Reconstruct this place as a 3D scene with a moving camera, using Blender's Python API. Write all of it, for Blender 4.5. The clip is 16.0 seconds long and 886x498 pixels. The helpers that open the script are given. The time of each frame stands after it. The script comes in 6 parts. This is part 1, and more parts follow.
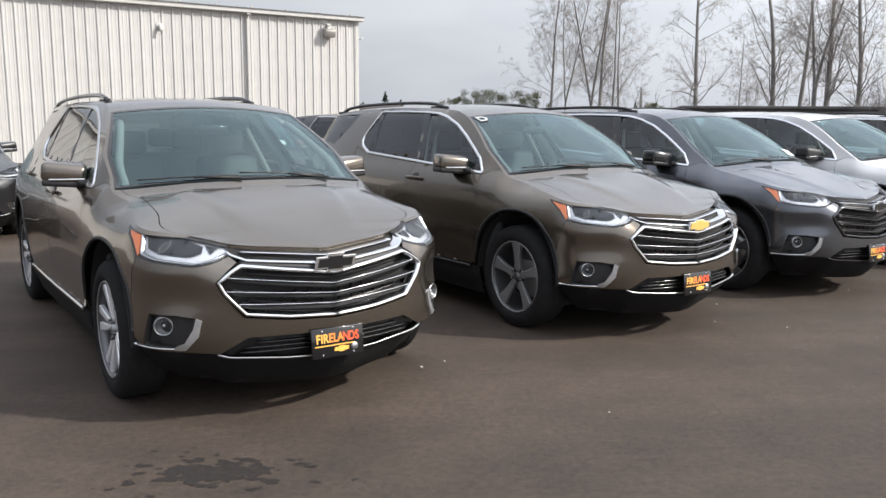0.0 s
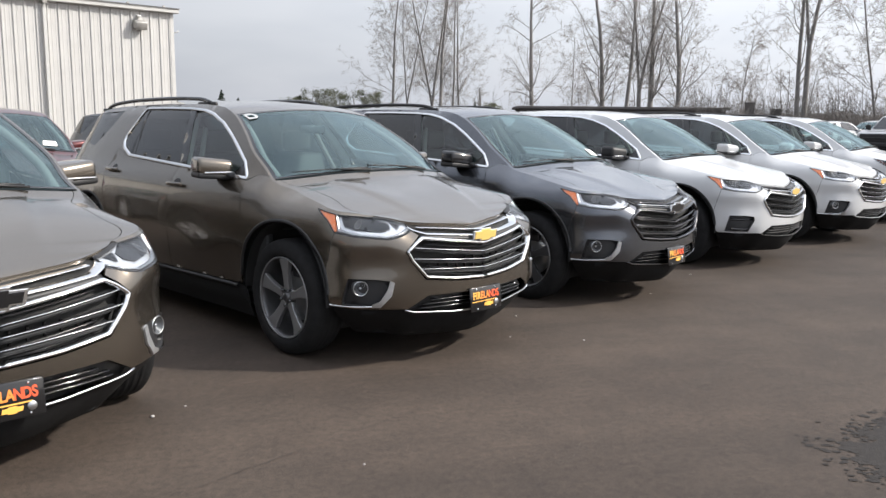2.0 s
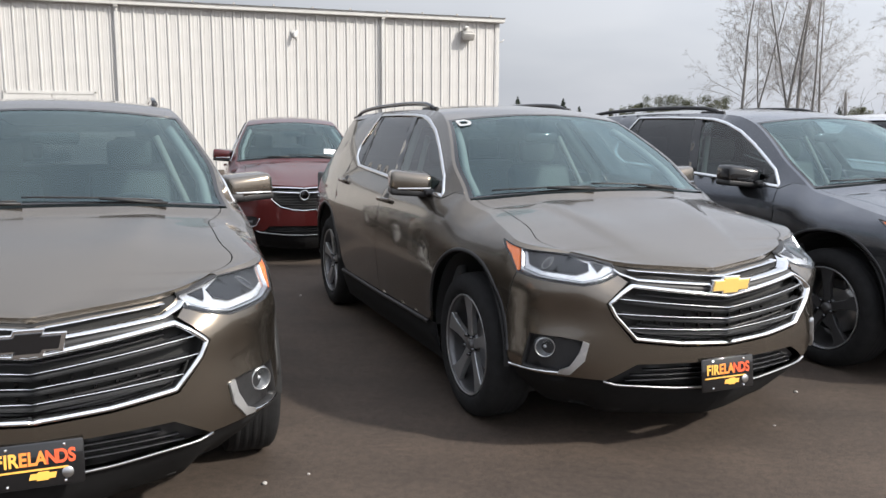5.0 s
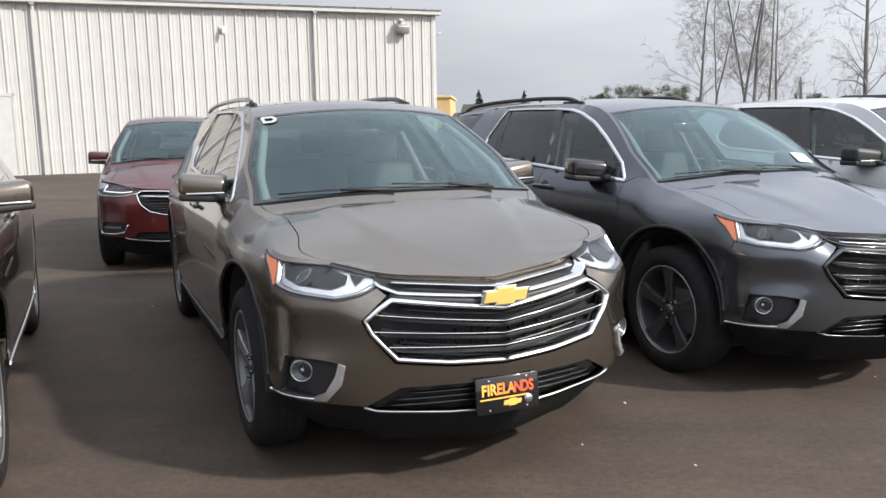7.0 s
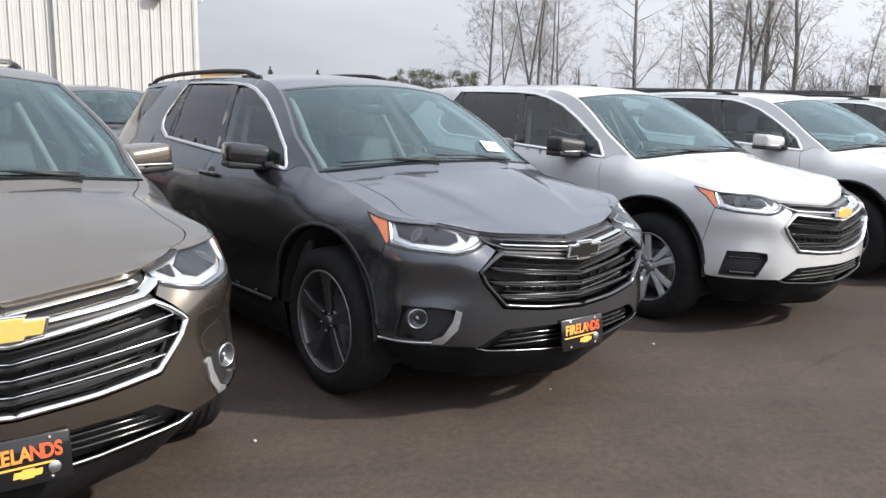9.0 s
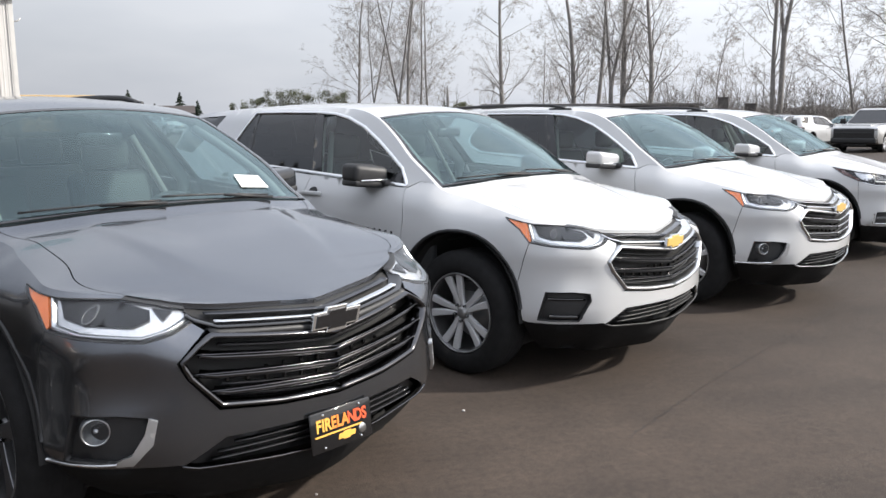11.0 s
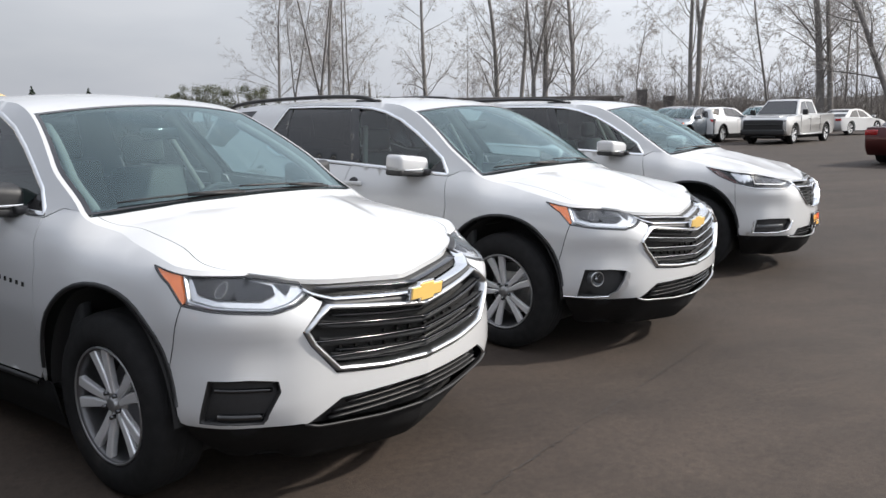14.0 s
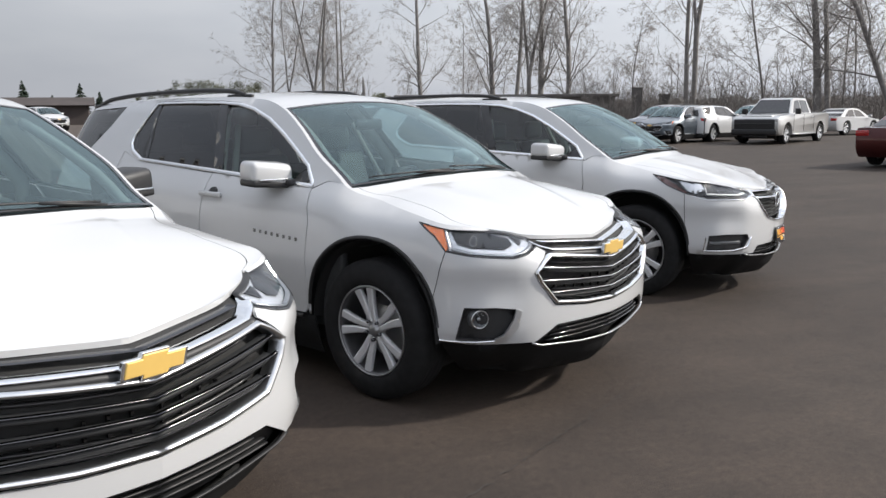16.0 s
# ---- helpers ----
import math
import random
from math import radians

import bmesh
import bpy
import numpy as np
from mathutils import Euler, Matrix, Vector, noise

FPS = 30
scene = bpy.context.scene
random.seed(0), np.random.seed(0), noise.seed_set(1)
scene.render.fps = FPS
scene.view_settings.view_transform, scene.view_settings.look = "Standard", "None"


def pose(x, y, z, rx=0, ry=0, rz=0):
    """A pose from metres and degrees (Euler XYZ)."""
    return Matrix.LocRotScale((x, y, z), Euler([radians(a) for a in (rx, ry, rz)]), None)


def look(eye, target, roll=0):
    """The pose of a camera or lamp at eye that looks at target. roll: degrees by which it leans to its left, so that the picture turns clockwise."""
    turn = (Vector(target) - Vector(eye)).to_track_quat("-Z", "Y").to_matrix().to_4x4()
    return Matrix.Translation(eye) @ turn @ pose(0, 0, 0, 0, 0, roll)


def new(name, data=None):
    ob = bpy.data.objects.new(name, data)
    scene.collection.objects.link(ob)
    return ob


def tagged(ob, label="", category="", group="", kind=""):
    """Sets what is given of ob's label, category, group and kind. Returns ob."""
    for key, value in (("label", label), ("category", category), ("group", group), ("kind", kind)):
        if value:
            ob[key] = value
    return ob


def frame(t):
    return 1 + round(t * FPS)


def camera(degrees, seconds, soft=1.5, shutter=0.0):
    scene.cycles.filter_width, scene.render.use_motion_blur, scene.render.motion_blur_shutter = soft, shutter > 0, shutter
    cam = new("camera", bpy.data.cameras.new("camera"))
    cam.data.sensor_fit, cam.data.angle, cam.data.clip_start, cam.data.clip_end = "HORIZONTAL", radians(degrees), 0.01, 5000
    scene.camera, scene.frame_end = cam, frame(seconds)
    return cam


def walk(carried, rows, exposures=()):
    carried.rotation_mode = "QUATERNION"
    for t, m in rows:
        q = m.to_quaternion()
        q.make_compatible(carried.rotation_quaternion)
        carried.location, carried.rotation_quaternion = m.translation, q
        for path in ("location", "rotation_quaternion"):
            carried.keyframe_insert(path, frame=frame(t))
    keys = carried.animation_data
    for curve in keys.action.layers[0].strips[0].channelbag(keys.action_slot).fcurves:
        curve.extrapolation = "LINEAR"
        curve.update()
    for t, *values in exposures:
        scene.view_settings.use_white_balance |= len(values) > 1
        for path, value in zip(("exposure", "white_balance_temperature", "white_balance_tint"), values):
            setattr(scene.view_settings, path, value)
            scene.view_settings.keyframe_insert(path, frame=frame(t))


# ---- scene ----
from mathutils.geometry import delaunay_2d_cdt

# ---- camera ----
cam = camera(57.17, 16.0)
ROWS = [
    (0.0, 0.001, 0.000, 1.567, -3.69, -8.88, -0.47),
    (0.5, 0.132, 0.179, 1.582, -7.03, -7.79, -0.29),
    (1.0, 0.249, 0.305, 1.583, -10.40, -7.78, 0.38),
    (1.5, 0.460, 0.474, 1.578, -13.06, -7.98, -0.05),
    (2.0, 0.653, 0.672, 1.562, -14.40, -8.82, -0.54),
    (2.5, 0.796, 0.947, 1.572, -15.64, -9.29, 0.18),
    (3.0, 0.960, 1.081, 1.569, -14.51, -9.43, 0.15),
    (3.5, 1.176, 1.217, 1.581, -8.76, -9.48, -0.81),
    (4.0, 1.305, 1.412, 1.564, 0.37, -9.02, -1.00),
    (4.2, 1.329, 1.502, 1.565, 3.18, -8.80, -1.07),
    (6.3, 2.044, 2.233, 1.551, 11.64, -8.25, 0.55),
    (6.5, 2.132, 2.284, 1.553, 10.27, -8.22, 1.20),
    (7.0, 2.417, 2.383, 1.564, 7.06, -8.84, 0.96),
    (7.5, 2.610, 2.546, 1.547, 2.48, -9.65, -0.78),
    (8.0, 2.781, 2.780, 1.551, -1.87, -10.32, -0.97),
    (8.5, 3.005, 2.964, 1.548, -3.76, -10.85, 0.35),
    (9.0, 3.275, 3.216, 1.547, -6.79, -10.16, -1.07),
    (9.5, 3.467, 3.503, 1.540, -9.93, -8.55, -1.54),
    (9.7, 3.543, 3.607, 1.542, -10.38, -7.94, -1.20),
    (11.8, 4.541, 4.356, 1.579, -17.34, -9.20, 0.62),
    (12.0, 4.690, 4.432, 1.577, -17.16, -9.14, 0.57),
    (12.5, 4.924, 4.656, 1.564, -17.98, -9.30, -0.02),
    (13.0, 5.130, 4.924, 1.576, -19.93, -8.73, 0.86),
    (13.5, 5.436, 5.149, 1.571, -20.25, -8.45, 1.23),
    (14.0, 5.682, 5.320, 1.567, -20.19, -9.23, 0.84),
    (14.5, 5.938, 5.531, 1.573, -20.59, -9.68, 1.51),
    (15.0, 6.267, 5.687, 1.567, -19.99, -9.97, 0.96),
    (15.5, 6.535, 5.829, 1.554, -19.17, -9.94, 0.22),
    (16.0, 6.787, 6.037, 1.566, -20.15, -9.42, 0.54),
]
walk(cam, [(t, pose(x, y, z, 90 + pitch, roll, yaw)) for t, x, y, z, yaw, pitch, roll in ROWS],
     exposures=[(0, .09), (4, .09), (7, .15), (9, .18), (12, .13), (14, -.05), (15, -.07), (16, -.19)])

# ---- light: hazy sun through thin cloud ----
SUN_TO = Vector((1.30, -0.36, 1.0)).normalized()


def make_world():
    w = bpy.data.worlds.new("sky")
    scene.world = w
    w.use_nodes = True
    nt = w.node_tree
    bg = nt.nodes["Background"]
    sky = nt.nodes.new("ShaderNodeTexSky")
    sky.sky_type = "NISHITA"
    sky.sun_disc = False
    sky.sun_elevation = math.asin(SUN_TO.z)
    sky.sun_rotation = math.atan2(SUN_TO.x, SUN_TO.y)
    sky.dust_density, sky.air_density = 4.0, 1.2
    # thin cloud: a grey veil with soft folds, brighter towards the sun's side
    geo = nt.nodes.new("ShaderNodeTexCoord")
    mp = nt.nodes.new("ShaderNodeMapping")
    mp.inputs["Scale"].default_value = (1.0, 1.0, 3.2)
    ns = nt.nodes.new("ShaderNodeTexNoise")
    ns.inputs["Scale"].default_value, ns.inputs["Detail"].default_value, ns.inputs["Roughness"].default_value = 1.7, 5, 0.5
    ramp = nt.nodes.new("ShaderNodeValToRGB")
    ramp.color_ramp.elements[0].position, ramp.color_ramp.elements[0].color = 0.36, (5.0, 5.35, 6.10, 1)
    ramp.color_ramp.elements[1].position, ramp.color_ramp.elements[1].color = 0.66, (6.9, 7.1, 7.65, 1)
    mix = nt.nodes.new("ShaderNodeMixRGB")
    mix.inputs[0].default_value = 0.82
    nt.links.new(geo.outputs["Generated"], mp.inputs[0])
    nt.links.new(mp.outputs[0], ns.inputs["Vector"])
    nt.links.new(ns.outputs["Fac"], ramp.inputs[0])
    nt.links.new(sky.outputs[0], mix.inputs[1])
    nt.links.new(ramp.outputs[0], mix.inputs[2])
    # an overcast dome: about twice as bright overhead as at the horizon
    sep = nt.nodes.new("ShaderNodeSeparateXYZ")
    nt.links.new(geo.outputs["Generated"], sep.inputs[0])
    dome = nt.nodes.new("ShaderNodeMapRange")
    dome.inputs[1].default_value, dome.inputs[2].default_value, dome.inputs[3].default_value, dome.inputs[4].default_value = 0.12, 1.0, 1.0, 1.6
    nt.links.new(sep.outputs["Z"], dome.inputs[0])
    # the veil glows on the sun's side of the sky and is greyer on the other
    glow = nt.nodes.new("ShaderNodeVectorMath")
    glow.operation = "DOT_PRODUCT"
    glow.inputs[1].default_value = SUN_TO
    nt.links.new(geo.outputs["Generated"], glow.inputs[0])
    side = nt.nodes.new("ShaderNodeMapRange")
    side.inputs[1].default_value, side.inputs[2].default_value, side.inputs[3].default_value, side.inputs[4].default_value = -0.8, 0.9, 0.58, 1.90
    nt.links.new(glow.outputs["Value"], side.inputs[0])
    both = nt.nodes.new("ShaderNodeMath")
    both.operation = "MULTIPLY"
    nt.links.new(dome.outputs[0], both.inputs[0])
    nt.links.new(side.outputs[0], both.inputs[1])
    scale = nt.nodes.new("ShaderNodeVectorMath")
    scale.operation = "SCALE"
    nt.links.new(mix.outputs[0], scale.inputs[0])
    nt.links.new(both.outputs[0], scale.inputs["Scale"])
    nt.links.new(scale.outputs[0], bg.inputs["Color"])
    bg.inputs["Strength"].default_value = 0.1


make_world()
sun = new("sun", bpy.data.lights.new("sun", "SUN"))
sun.data.energy, sun.data.angle, sun.data.color = 5.0, radians(3), (1.0, 0.95, 0.88)
sun.matrix_world = look((0, 0, 30), Vector((0, 0, 30)) - SUN_TO)


# ---- materials ----
def material(name, color, rough=0.5, metal=0.0, vary=0.0, scale=6.0, bump=0.0, bscale=60.0, coat=0.0, spec=0.5, dirt=None, dirt_scale=2.0, dirt_at=0.6, per_object=0.0):
    """A surface with colour variation at two scales, fine relief and, where given, patches of dirt."""
    m = bpy.data.materials.new(name)
    m.use_nodes = True
    nt = m.node_tree
    b = nt.nodes["Principled BSDF"]
    b.inputs["Base Color"].default_value = (*color, 1)
    b.inputs["Roughness"].default_value, b.inputs["Metallic"].default_value = rough, metal
    b.inputs["Specular IOR Level"].default_value = spec
    if coat:
        b.inputs["Coat Weight"].default_value, b.inputs["Coat Roughness"].default_value = coat, 0.03
    tc = nt.nodes.new("ShaderNodeTexCoord")
    src = None
    if vary or dirt or per_object:
        n1 = nt.nodes.new("ShaderNodeTexNoise")
        n1.inputs["Scale"].default_value, n1.inputs["Detail"].default_value = scale, 6
        nt.links.new(tc.outputs["Object"], n1.inputs["Vector"])
        hsv = nt.nodes.new("ShaderNodeHueSaturation")
        hsv.inputs["Color"].default_value = (*color, 1)
        mr = nt.nodes.new("ShaderNodeMapRange")
        mr.inputs[1].default_value, mr.inputs[2].default_value = 0.3, 0.7
        mr.inputs[3].default_value, mr.inputs[4].default_value = 1 - vary, 1 + vary
        nt.links.new(n1.outputs["Fac"], mr.inputs[0])
        value = mr.outputs[0]
        if per_object:
            oi = nt.nodes.new("ShaderNodeObjectInfo")
            m2 = nt.nodes.new("ShaderNodeMapRange")
            m2.inputs[3].default_value, m2.inputs[4].default_value = 1 - per_object, 1 + per_object
            nt.links.new(oi.outputs["Random"], m2.inputs[0])
            mu = nt.nodes.new("ShaderNodeMath")
            mu.operation = "MULTIPLY"
            nt.links.new(value, mu.inputs[0])
            nt.links.new(m2.outputs[0], mu.inputs[1])
            value = mu.outputs[0]
        nt.links.new(value, hsv.inputs["Value"])
        src = hsv.outputs["Color"]
        if dirt:
            n2 = nt.nodes.new("ShaderNodeTexNoise")
            n2.inputs["Scale"].default_value, n2.inputs["Detail"].default_value, n2.inputs["Roughness"].default_value = dirt_scale, 8, 0.65
            nt.links.new(tc.outputs["Object"], n2.inputs["Vector"])
            r2 = nt.nodes.new("ShaderNodeMapRange")
            r2.inputs[1].default_value, r2.inputs[2].default_value = dirt_at, dirt_at + 0.18
            nt.links.new(n2.outputs["Fac"], r2.inputs[0])
            mx = nt.nodes.new("ShaderNodeMixRGB")
            mx.inputs[2].default_value = (*dirt, 1)
            nt.links.new(r2.outputs[0], mx.inputs[0])
            nt.links.new(src, mx.inputs[1])
            src = mx.outputs[0]
        nt.links.new(src, b.inputs["Base Color"])
    if bump:
        n3 = nt.nodes.new("ShaderNodeTexNoise")
        n3.inputs["Scale"].default_value, n3.inputs["Detail"].default_value = bscale, 4
        nt.links.new(tc.outputs["Object"], n3.inputs["Vector"])
        bp = nt.nodes.new("ShaderNodeBump")
        bp.inputs["Strength"].default_value, bp.inputs["Distance"].default_value = bump, 0.01
        nt.links.new(n3.outputs["Fac"], bp.inputs["Height"])
        nt.links.new(bp.outputs[0], b.inputs["Normal"])
    return m


def glass(name, tint, rough=0.0, gloss=(1, 1, 1), base=0.07):
    """A thin tinted pane: what is behind shows through the tint, the sky is mirrored more at a slant."""
    m = bpy.data.materials.new(name)
    m.use_nodes = True
    nt = m.node_tree
    nt.nodes.remove(nt.nodes["Principled BSDF"])
    out = nt.nodes["Material Output"]
    tr, gl, mix, lw = (nt.nodes.new("ShaderNode" + k) for k in ("BsdfTransparent", "BsdfGlossy", "MixShader", "LayerWeight"))
    tr.inputs[0].default_value = (*tint, 1)
    gl.inputs["Color"].default_value, gl.inputs["Roughness"].default_value = (*gloss, 1), rough
    lw.inputs["Blend"].default_value = 0.5
    power, level = nt.nodes.new("ShaderNodeMath"), nt.nodes.new("ShaderNodeMath")
    power.operation, level.operation = "POWER", "MULTIPLY_ADD"
    power.inputs[1].default_value = 4.0
    level.inputs[1].default_value, level.inputs[2].default_value = 0.85, base
    nt.links.new(lw.outputs["Facing"], power.inputs[0])
    nt.links.new(power.outputs[0], level.inputs[0])
    nt.links.new(level.outputs[0], mix.inputs[0])
    nt.links.new(tr.outputs[0], mix.inputs[1])
    nt.links.new(gl.outputs[0], mix.inputs[2])
    nt.links.new(mix.outputs[0], out.inputs["Surface"])
    return m


def paint(name, base, metal, rough, flake=0.06):
    """Car paint under a clear coat, with a fine metallic flake and a breath of road dust."""
    m = material(name, base, rough=rough, metal=metal, vary=flake, scale=900.0, coat=0.9)
    return m


PAINT = {
    "brown": paint("brown_paint", (.174, .151, .124), .92, .25),
    "grey": paint("grey_paint", (.126, .134, .150), .92, .24),
    "white": paint("white_paint", (.51, .515, .52), 0, .3, .01),
    "red": paint("maroon_paint", (.075, .010, .010), .5, .35),
    "silver": paint("silver_paint", (.48, .48, .475), .5, .32),
    "slate": paint("slate_paint", (.10, .12, .14), .6, .36),
    "black": paint("black_paint", (.012, .012, .013), 0, .3),
}
CHROME = material("chrome", (.78, .79, .80), rough=.10, metal=1, vary=.04, scale=40)
FOG_TRIM = material("brushed_trim", (.55, .56, .57), rough=.28, metal=.7, vary=.05, scale=30)
SATIN = material("satin_metal", (.55, .56, .57), rough=.28, metal=1, vary=.05, scale=30)
BLACK_CHROME = material("dark_chrome", (.10, .10, .105), rough=.16, metal=1)
GOLD = material("gold_emblem", (.84, .56, .16), rough=.3, metal=.3, coat=.6, vary=.05)
TRIM = material("black_plastic", (.018, .018, .019), rough=.5, vary=.15, scale=30, bump=.08, bscale=400)
GLOSSBLACK = material("gloss_black", (.008, .008, .009), rough=.12, coat=.5)
MESH = material("grille_mesh", (.012, .012, .012), rough=.6, bump=.3, bscale=500)
RUBBER = material("tyre_rubber", (.015, .015, .0155), rough=.9, spec=.2, vary=.2, scale=20, bump=.2, bscale=120, dirt=(.045, .040, .036), dirt_at=.6)
ALLOY = material("bright_alloy", (.86, .87, .89), rough=.24, metal=.5, vary=.05)
ALLOY_DARK = material("dark_alloy", (.12, .12, .124), rough=.32, metal=.7, vary=.08)
ALLOY_GREY = material("machined_alloy", (.36, .365, .37), rough=.3, metal=.7, vary=.06)
INTERIOR = material("interior_plastic", (.05, .052, .054), rough=.7, vary=.15, bump=.1, bscale=200)
LEATHER = material("seat_leather", (.05, .05, .05), rough=.6, vary=.15, bump=.15, bscale=150)
HEADLINER = material("headliner_cloth", (.30, .29, .27), rough=.9, vary=.06)
AMBER = material("amber_lens", (1.0, .27, .09), rough=.12, coat=.8, vary=.1, scale=60)
REFLECTOR = material("lamp_reflector", (.62, .63, .65), rough=.2, metal=.6, vary=.12, scale=60)
LAMP_DARK = material("lamp_housing_inside", (.016, .017, .019), rough=.3, metal=.2, vary=.15, scale=60)
TAILRED = material("tail_lamp_red", (.35, .01, .012), rough=.1, coat=.8)
GRILLE_GREY = material("grey_grille_bar", (.024, .025, .027), rough=.55, spec=.3, vary=.08)
SMOKED = material("smoked_red_lens", (.09, .035, .03), rough=.12, coat=.8)
PLATE_YELLOW = material("plate_yellow", (.85, .44, .08), rough=.45)
PLATE_AMBER = material("plate_amber", (.85, .27, .05), rough=.45)
PLATE_ORANGE = material("plate_orange", (.80, .11, .04), rough=.45)
PAPER = material("white_paper", (.8, .8, .78), rough=.8, vary=.03)
WINDSHIELD = glass("windshield_glass", (.52, .64, .65), gloss=(.72, .89, .90), base=.105)
TINTED = glass("tinted_glass", (.10, .105, .11))
SIDEGLASS = glass("side_glass", (.58, .70, .69))
LENS = glass("clear_lens", (.95, .96, .97), gloss=(.6, .6, .6), base=.03)
SHUTTER = material("radiator_shutter", (.06, .06, .062), rough=.3, metal=.5)
LINER = material("wheel_liner", (.016, .016, .016), rough=.9)
SHROUD = material("lamp_shroud", (.10, .105, .11), rough=.3, metal=.3, vary=.2, scale=80)
# TRIM's black plastic, darkened for the unlit underside of the low edges
VALANCE = material("shade_black_plastic", (.010, .010, .0105), rough=.8, spec=.2, vary=.15, scale=30)
STICKER = material("faded_sticker", (.42, .43, .43), rough=.6)
LETTER = material("badge_grey", (.2, .2, .2), rough=.25, metal=1)


# ---- mesh helpers ----
def part(name, bm, mat, parent=None, label="", smooth=True, m=None):
    """Links a bmesh as one mesh object under a thing or part."""
    me = bpy.data.meshes.new(name)
    bm.to_mesh(me)
    bm.free()
    for mt in (mat if isinstance(mat, (list, tuple)) else [mat]):
        me.materials.append(mt)
    if smooth:
        me.polygons.foreach_set("use_smooth", [True] * len(me.polygons))
    ob = new(name, me)
    if parent is not None:
        ob.parent = parent
    if m is not None:
        ob.matrix_basis = m
    if label:
        tagged(ob, label)
    return ob


def soft(ob, angle=35):
    """Smooth shading with edges sharper than angle kept hard."""
    me = ob.data
    bm = bmesh.new()
    bm.from_mesh(me)
    for e in bm.edges:
        if len(e.link_faces) == 2 and e.calc_face_angle(0) > radians(angle):
            e.smooth = False
    bm.to_mesh(me)
    bm.free()
    return ob


def thing(name, m, label, category, group=""):
    ob = new(name)
    ob.empty_display_size = 0.1
    ob.matrix_basis = m
    return tagged(ob, label, category, group)


def add_box(bm, x0, x1, y0, y1, z0, z1, bevel=0.0, m=None, seg=2):
    r = bmesh.ops.create_cube(bm, size=1)
    vs = r["verts"]
    bmesh.ops.scale(bm, vec=(x1 - x0, y1 - y0, z1 - z0), verts=vs)
    bmesh.ops.translate(bm, vec=((x0 + x1) / 2, (y0 + y1) / 2, (z0 + z1) / 2), verts=vs)
    if bevel:
        es = list({e for v in vs for e in v.link_edges})
        g = bmesh.ops.bevel(bm, geom=es, offset=bevel, segments=seg, profile=.5, affect="EDGES")
        vs = list({v for f in g["faces"] for v in f.verts} | {v for v in vs if v.is_valid})
    if m is not None:
        bmesh.ops.transform(bm, matrix=m, verts=vs)
    return vs


def box_bm(*a, **k):
    bm = bmesh.new()
    add_box(bm, *a, **k)
    return bm


def add_tube(bm, pts, radii, sides=8, cap=True):
    """A tube along points, its radius a number or a list."""
    pts = [Vector(p) for p in pts]
    if not isinstance(radii, (list, tuple)):
        radii = [radii] * len(pts)
    rings = []
    up = Vector((0, 0, 1))
    for i, p in enumerate(pts):
        d = (pts[min(i + 1, len(pts) - 1)] - pts[max(i - 1, 0)]).normalized()
        a = d.cross(up)
        if a.length < .05:
            a = d.cross(Vector((1, 0, 0)))
        a.normalize()
        b = d.cross(a)
        rings.append([bm.verts.new(p + (a * math.cos(2 * math.pi * k / sides) + b * math.sin(2 * math.pi * k / sides)) * radii[i]) for k in range(sides)])
    for q, r in zip(rings, rings[1:]):
        for k in range(sides):
            bm.faces.new((q[k], q[(k + 1) % sides], r[(k + 1) % sides], r[k]))
    if cap:
        bm.faces.new(rings[0][::-1])
        bm.faces.new(rings[-1])


def lathe(bm, profile, n=40, close=False, axis_m=None):
    """Turns (radius, height) rows about the y axis."""
    rings = []
    for k in range(n):
        a = 2 * math.pi * k / n
        rings.append([bm.verts.new((r * math.cos(a), h, r * math.sin(a))) for r, h in profile])
    m = len(profile)
    for k in range(n):
        p, q = rings[k], rings[(k + 1) % n]
        for i in range(m if close else m - 1):
            j = (i + 1) % m
            bm.faces.new((p[i], p[j], q[j], q[i]))


def prism(bm, poly, depth, m):
    """A flat outline in (x, y), given depth along z, placed by m."""
    a = [bm.verts.new(m @ Vector((x, y, 0))) for x, y in poly]
    b = [bm.verts.new(m @ Vector((x, y, depth))) for x, y in poly]
    n = len(poly)
    fs = [bm.faces.new(b), bm.faces.new(a[::-1])]
    for i in range(n):
        fs.append(bm.faces.new((a[i], a[(i + 1) % n], b[(i + 1) % n], b[i])))
    return fs


def inside(poly, p):
    x, y = p[:, 0], p[:, 1]
    r = np.zeros(len(p), bool)
    for (x0, y0), (x1, y1) in zip(poly, poly[1:] + poly[:1]):
        if y0 != y1:
            c = ((y0 > y) != (y1 > y)) & (x < (x1 - x0) * (y - y0) / (y1 - y0) + x0)
            r ^= c
    return r


def dense(poly, step, closed=True):
    out = []
    n = len(poly)
    for i in range(n if closed else n - 1):
        a, b = poly[i], poly[(i + 1) % n]
        k = max(1, int(math.ceil(math.hypot(b[0] - a[0], b[1] - a[1]) / step)))
        out += [(a[0] + (b[0] - a[0]) * j / k, a[1] + (b[1] - a[1]) * j / k) for j in range(k)]
    if not closed:
        out.append(poly[-1])
    return out


def rounded(poly, r, n=4):
    """The outline with its corners rounded off."""
    out = []
    for i, p in enumerate(poly):
        p = Vector(p)
        a, b = Vector(poly[i - 1]) - p, Vector(poly[(i + 1) % len(poly)]) - p
        k = min(r, a.length * .45, b.length * .45)
        a, b = p + a.normalized() * k, p + b.normalized() * k
        for j in range(n + 1):
            t = j / n
            q = a * (1 - t) ** 2 + p * 2 * t * (1 - t) + b * t * t
            out.append((q.x, q.y))
    return out


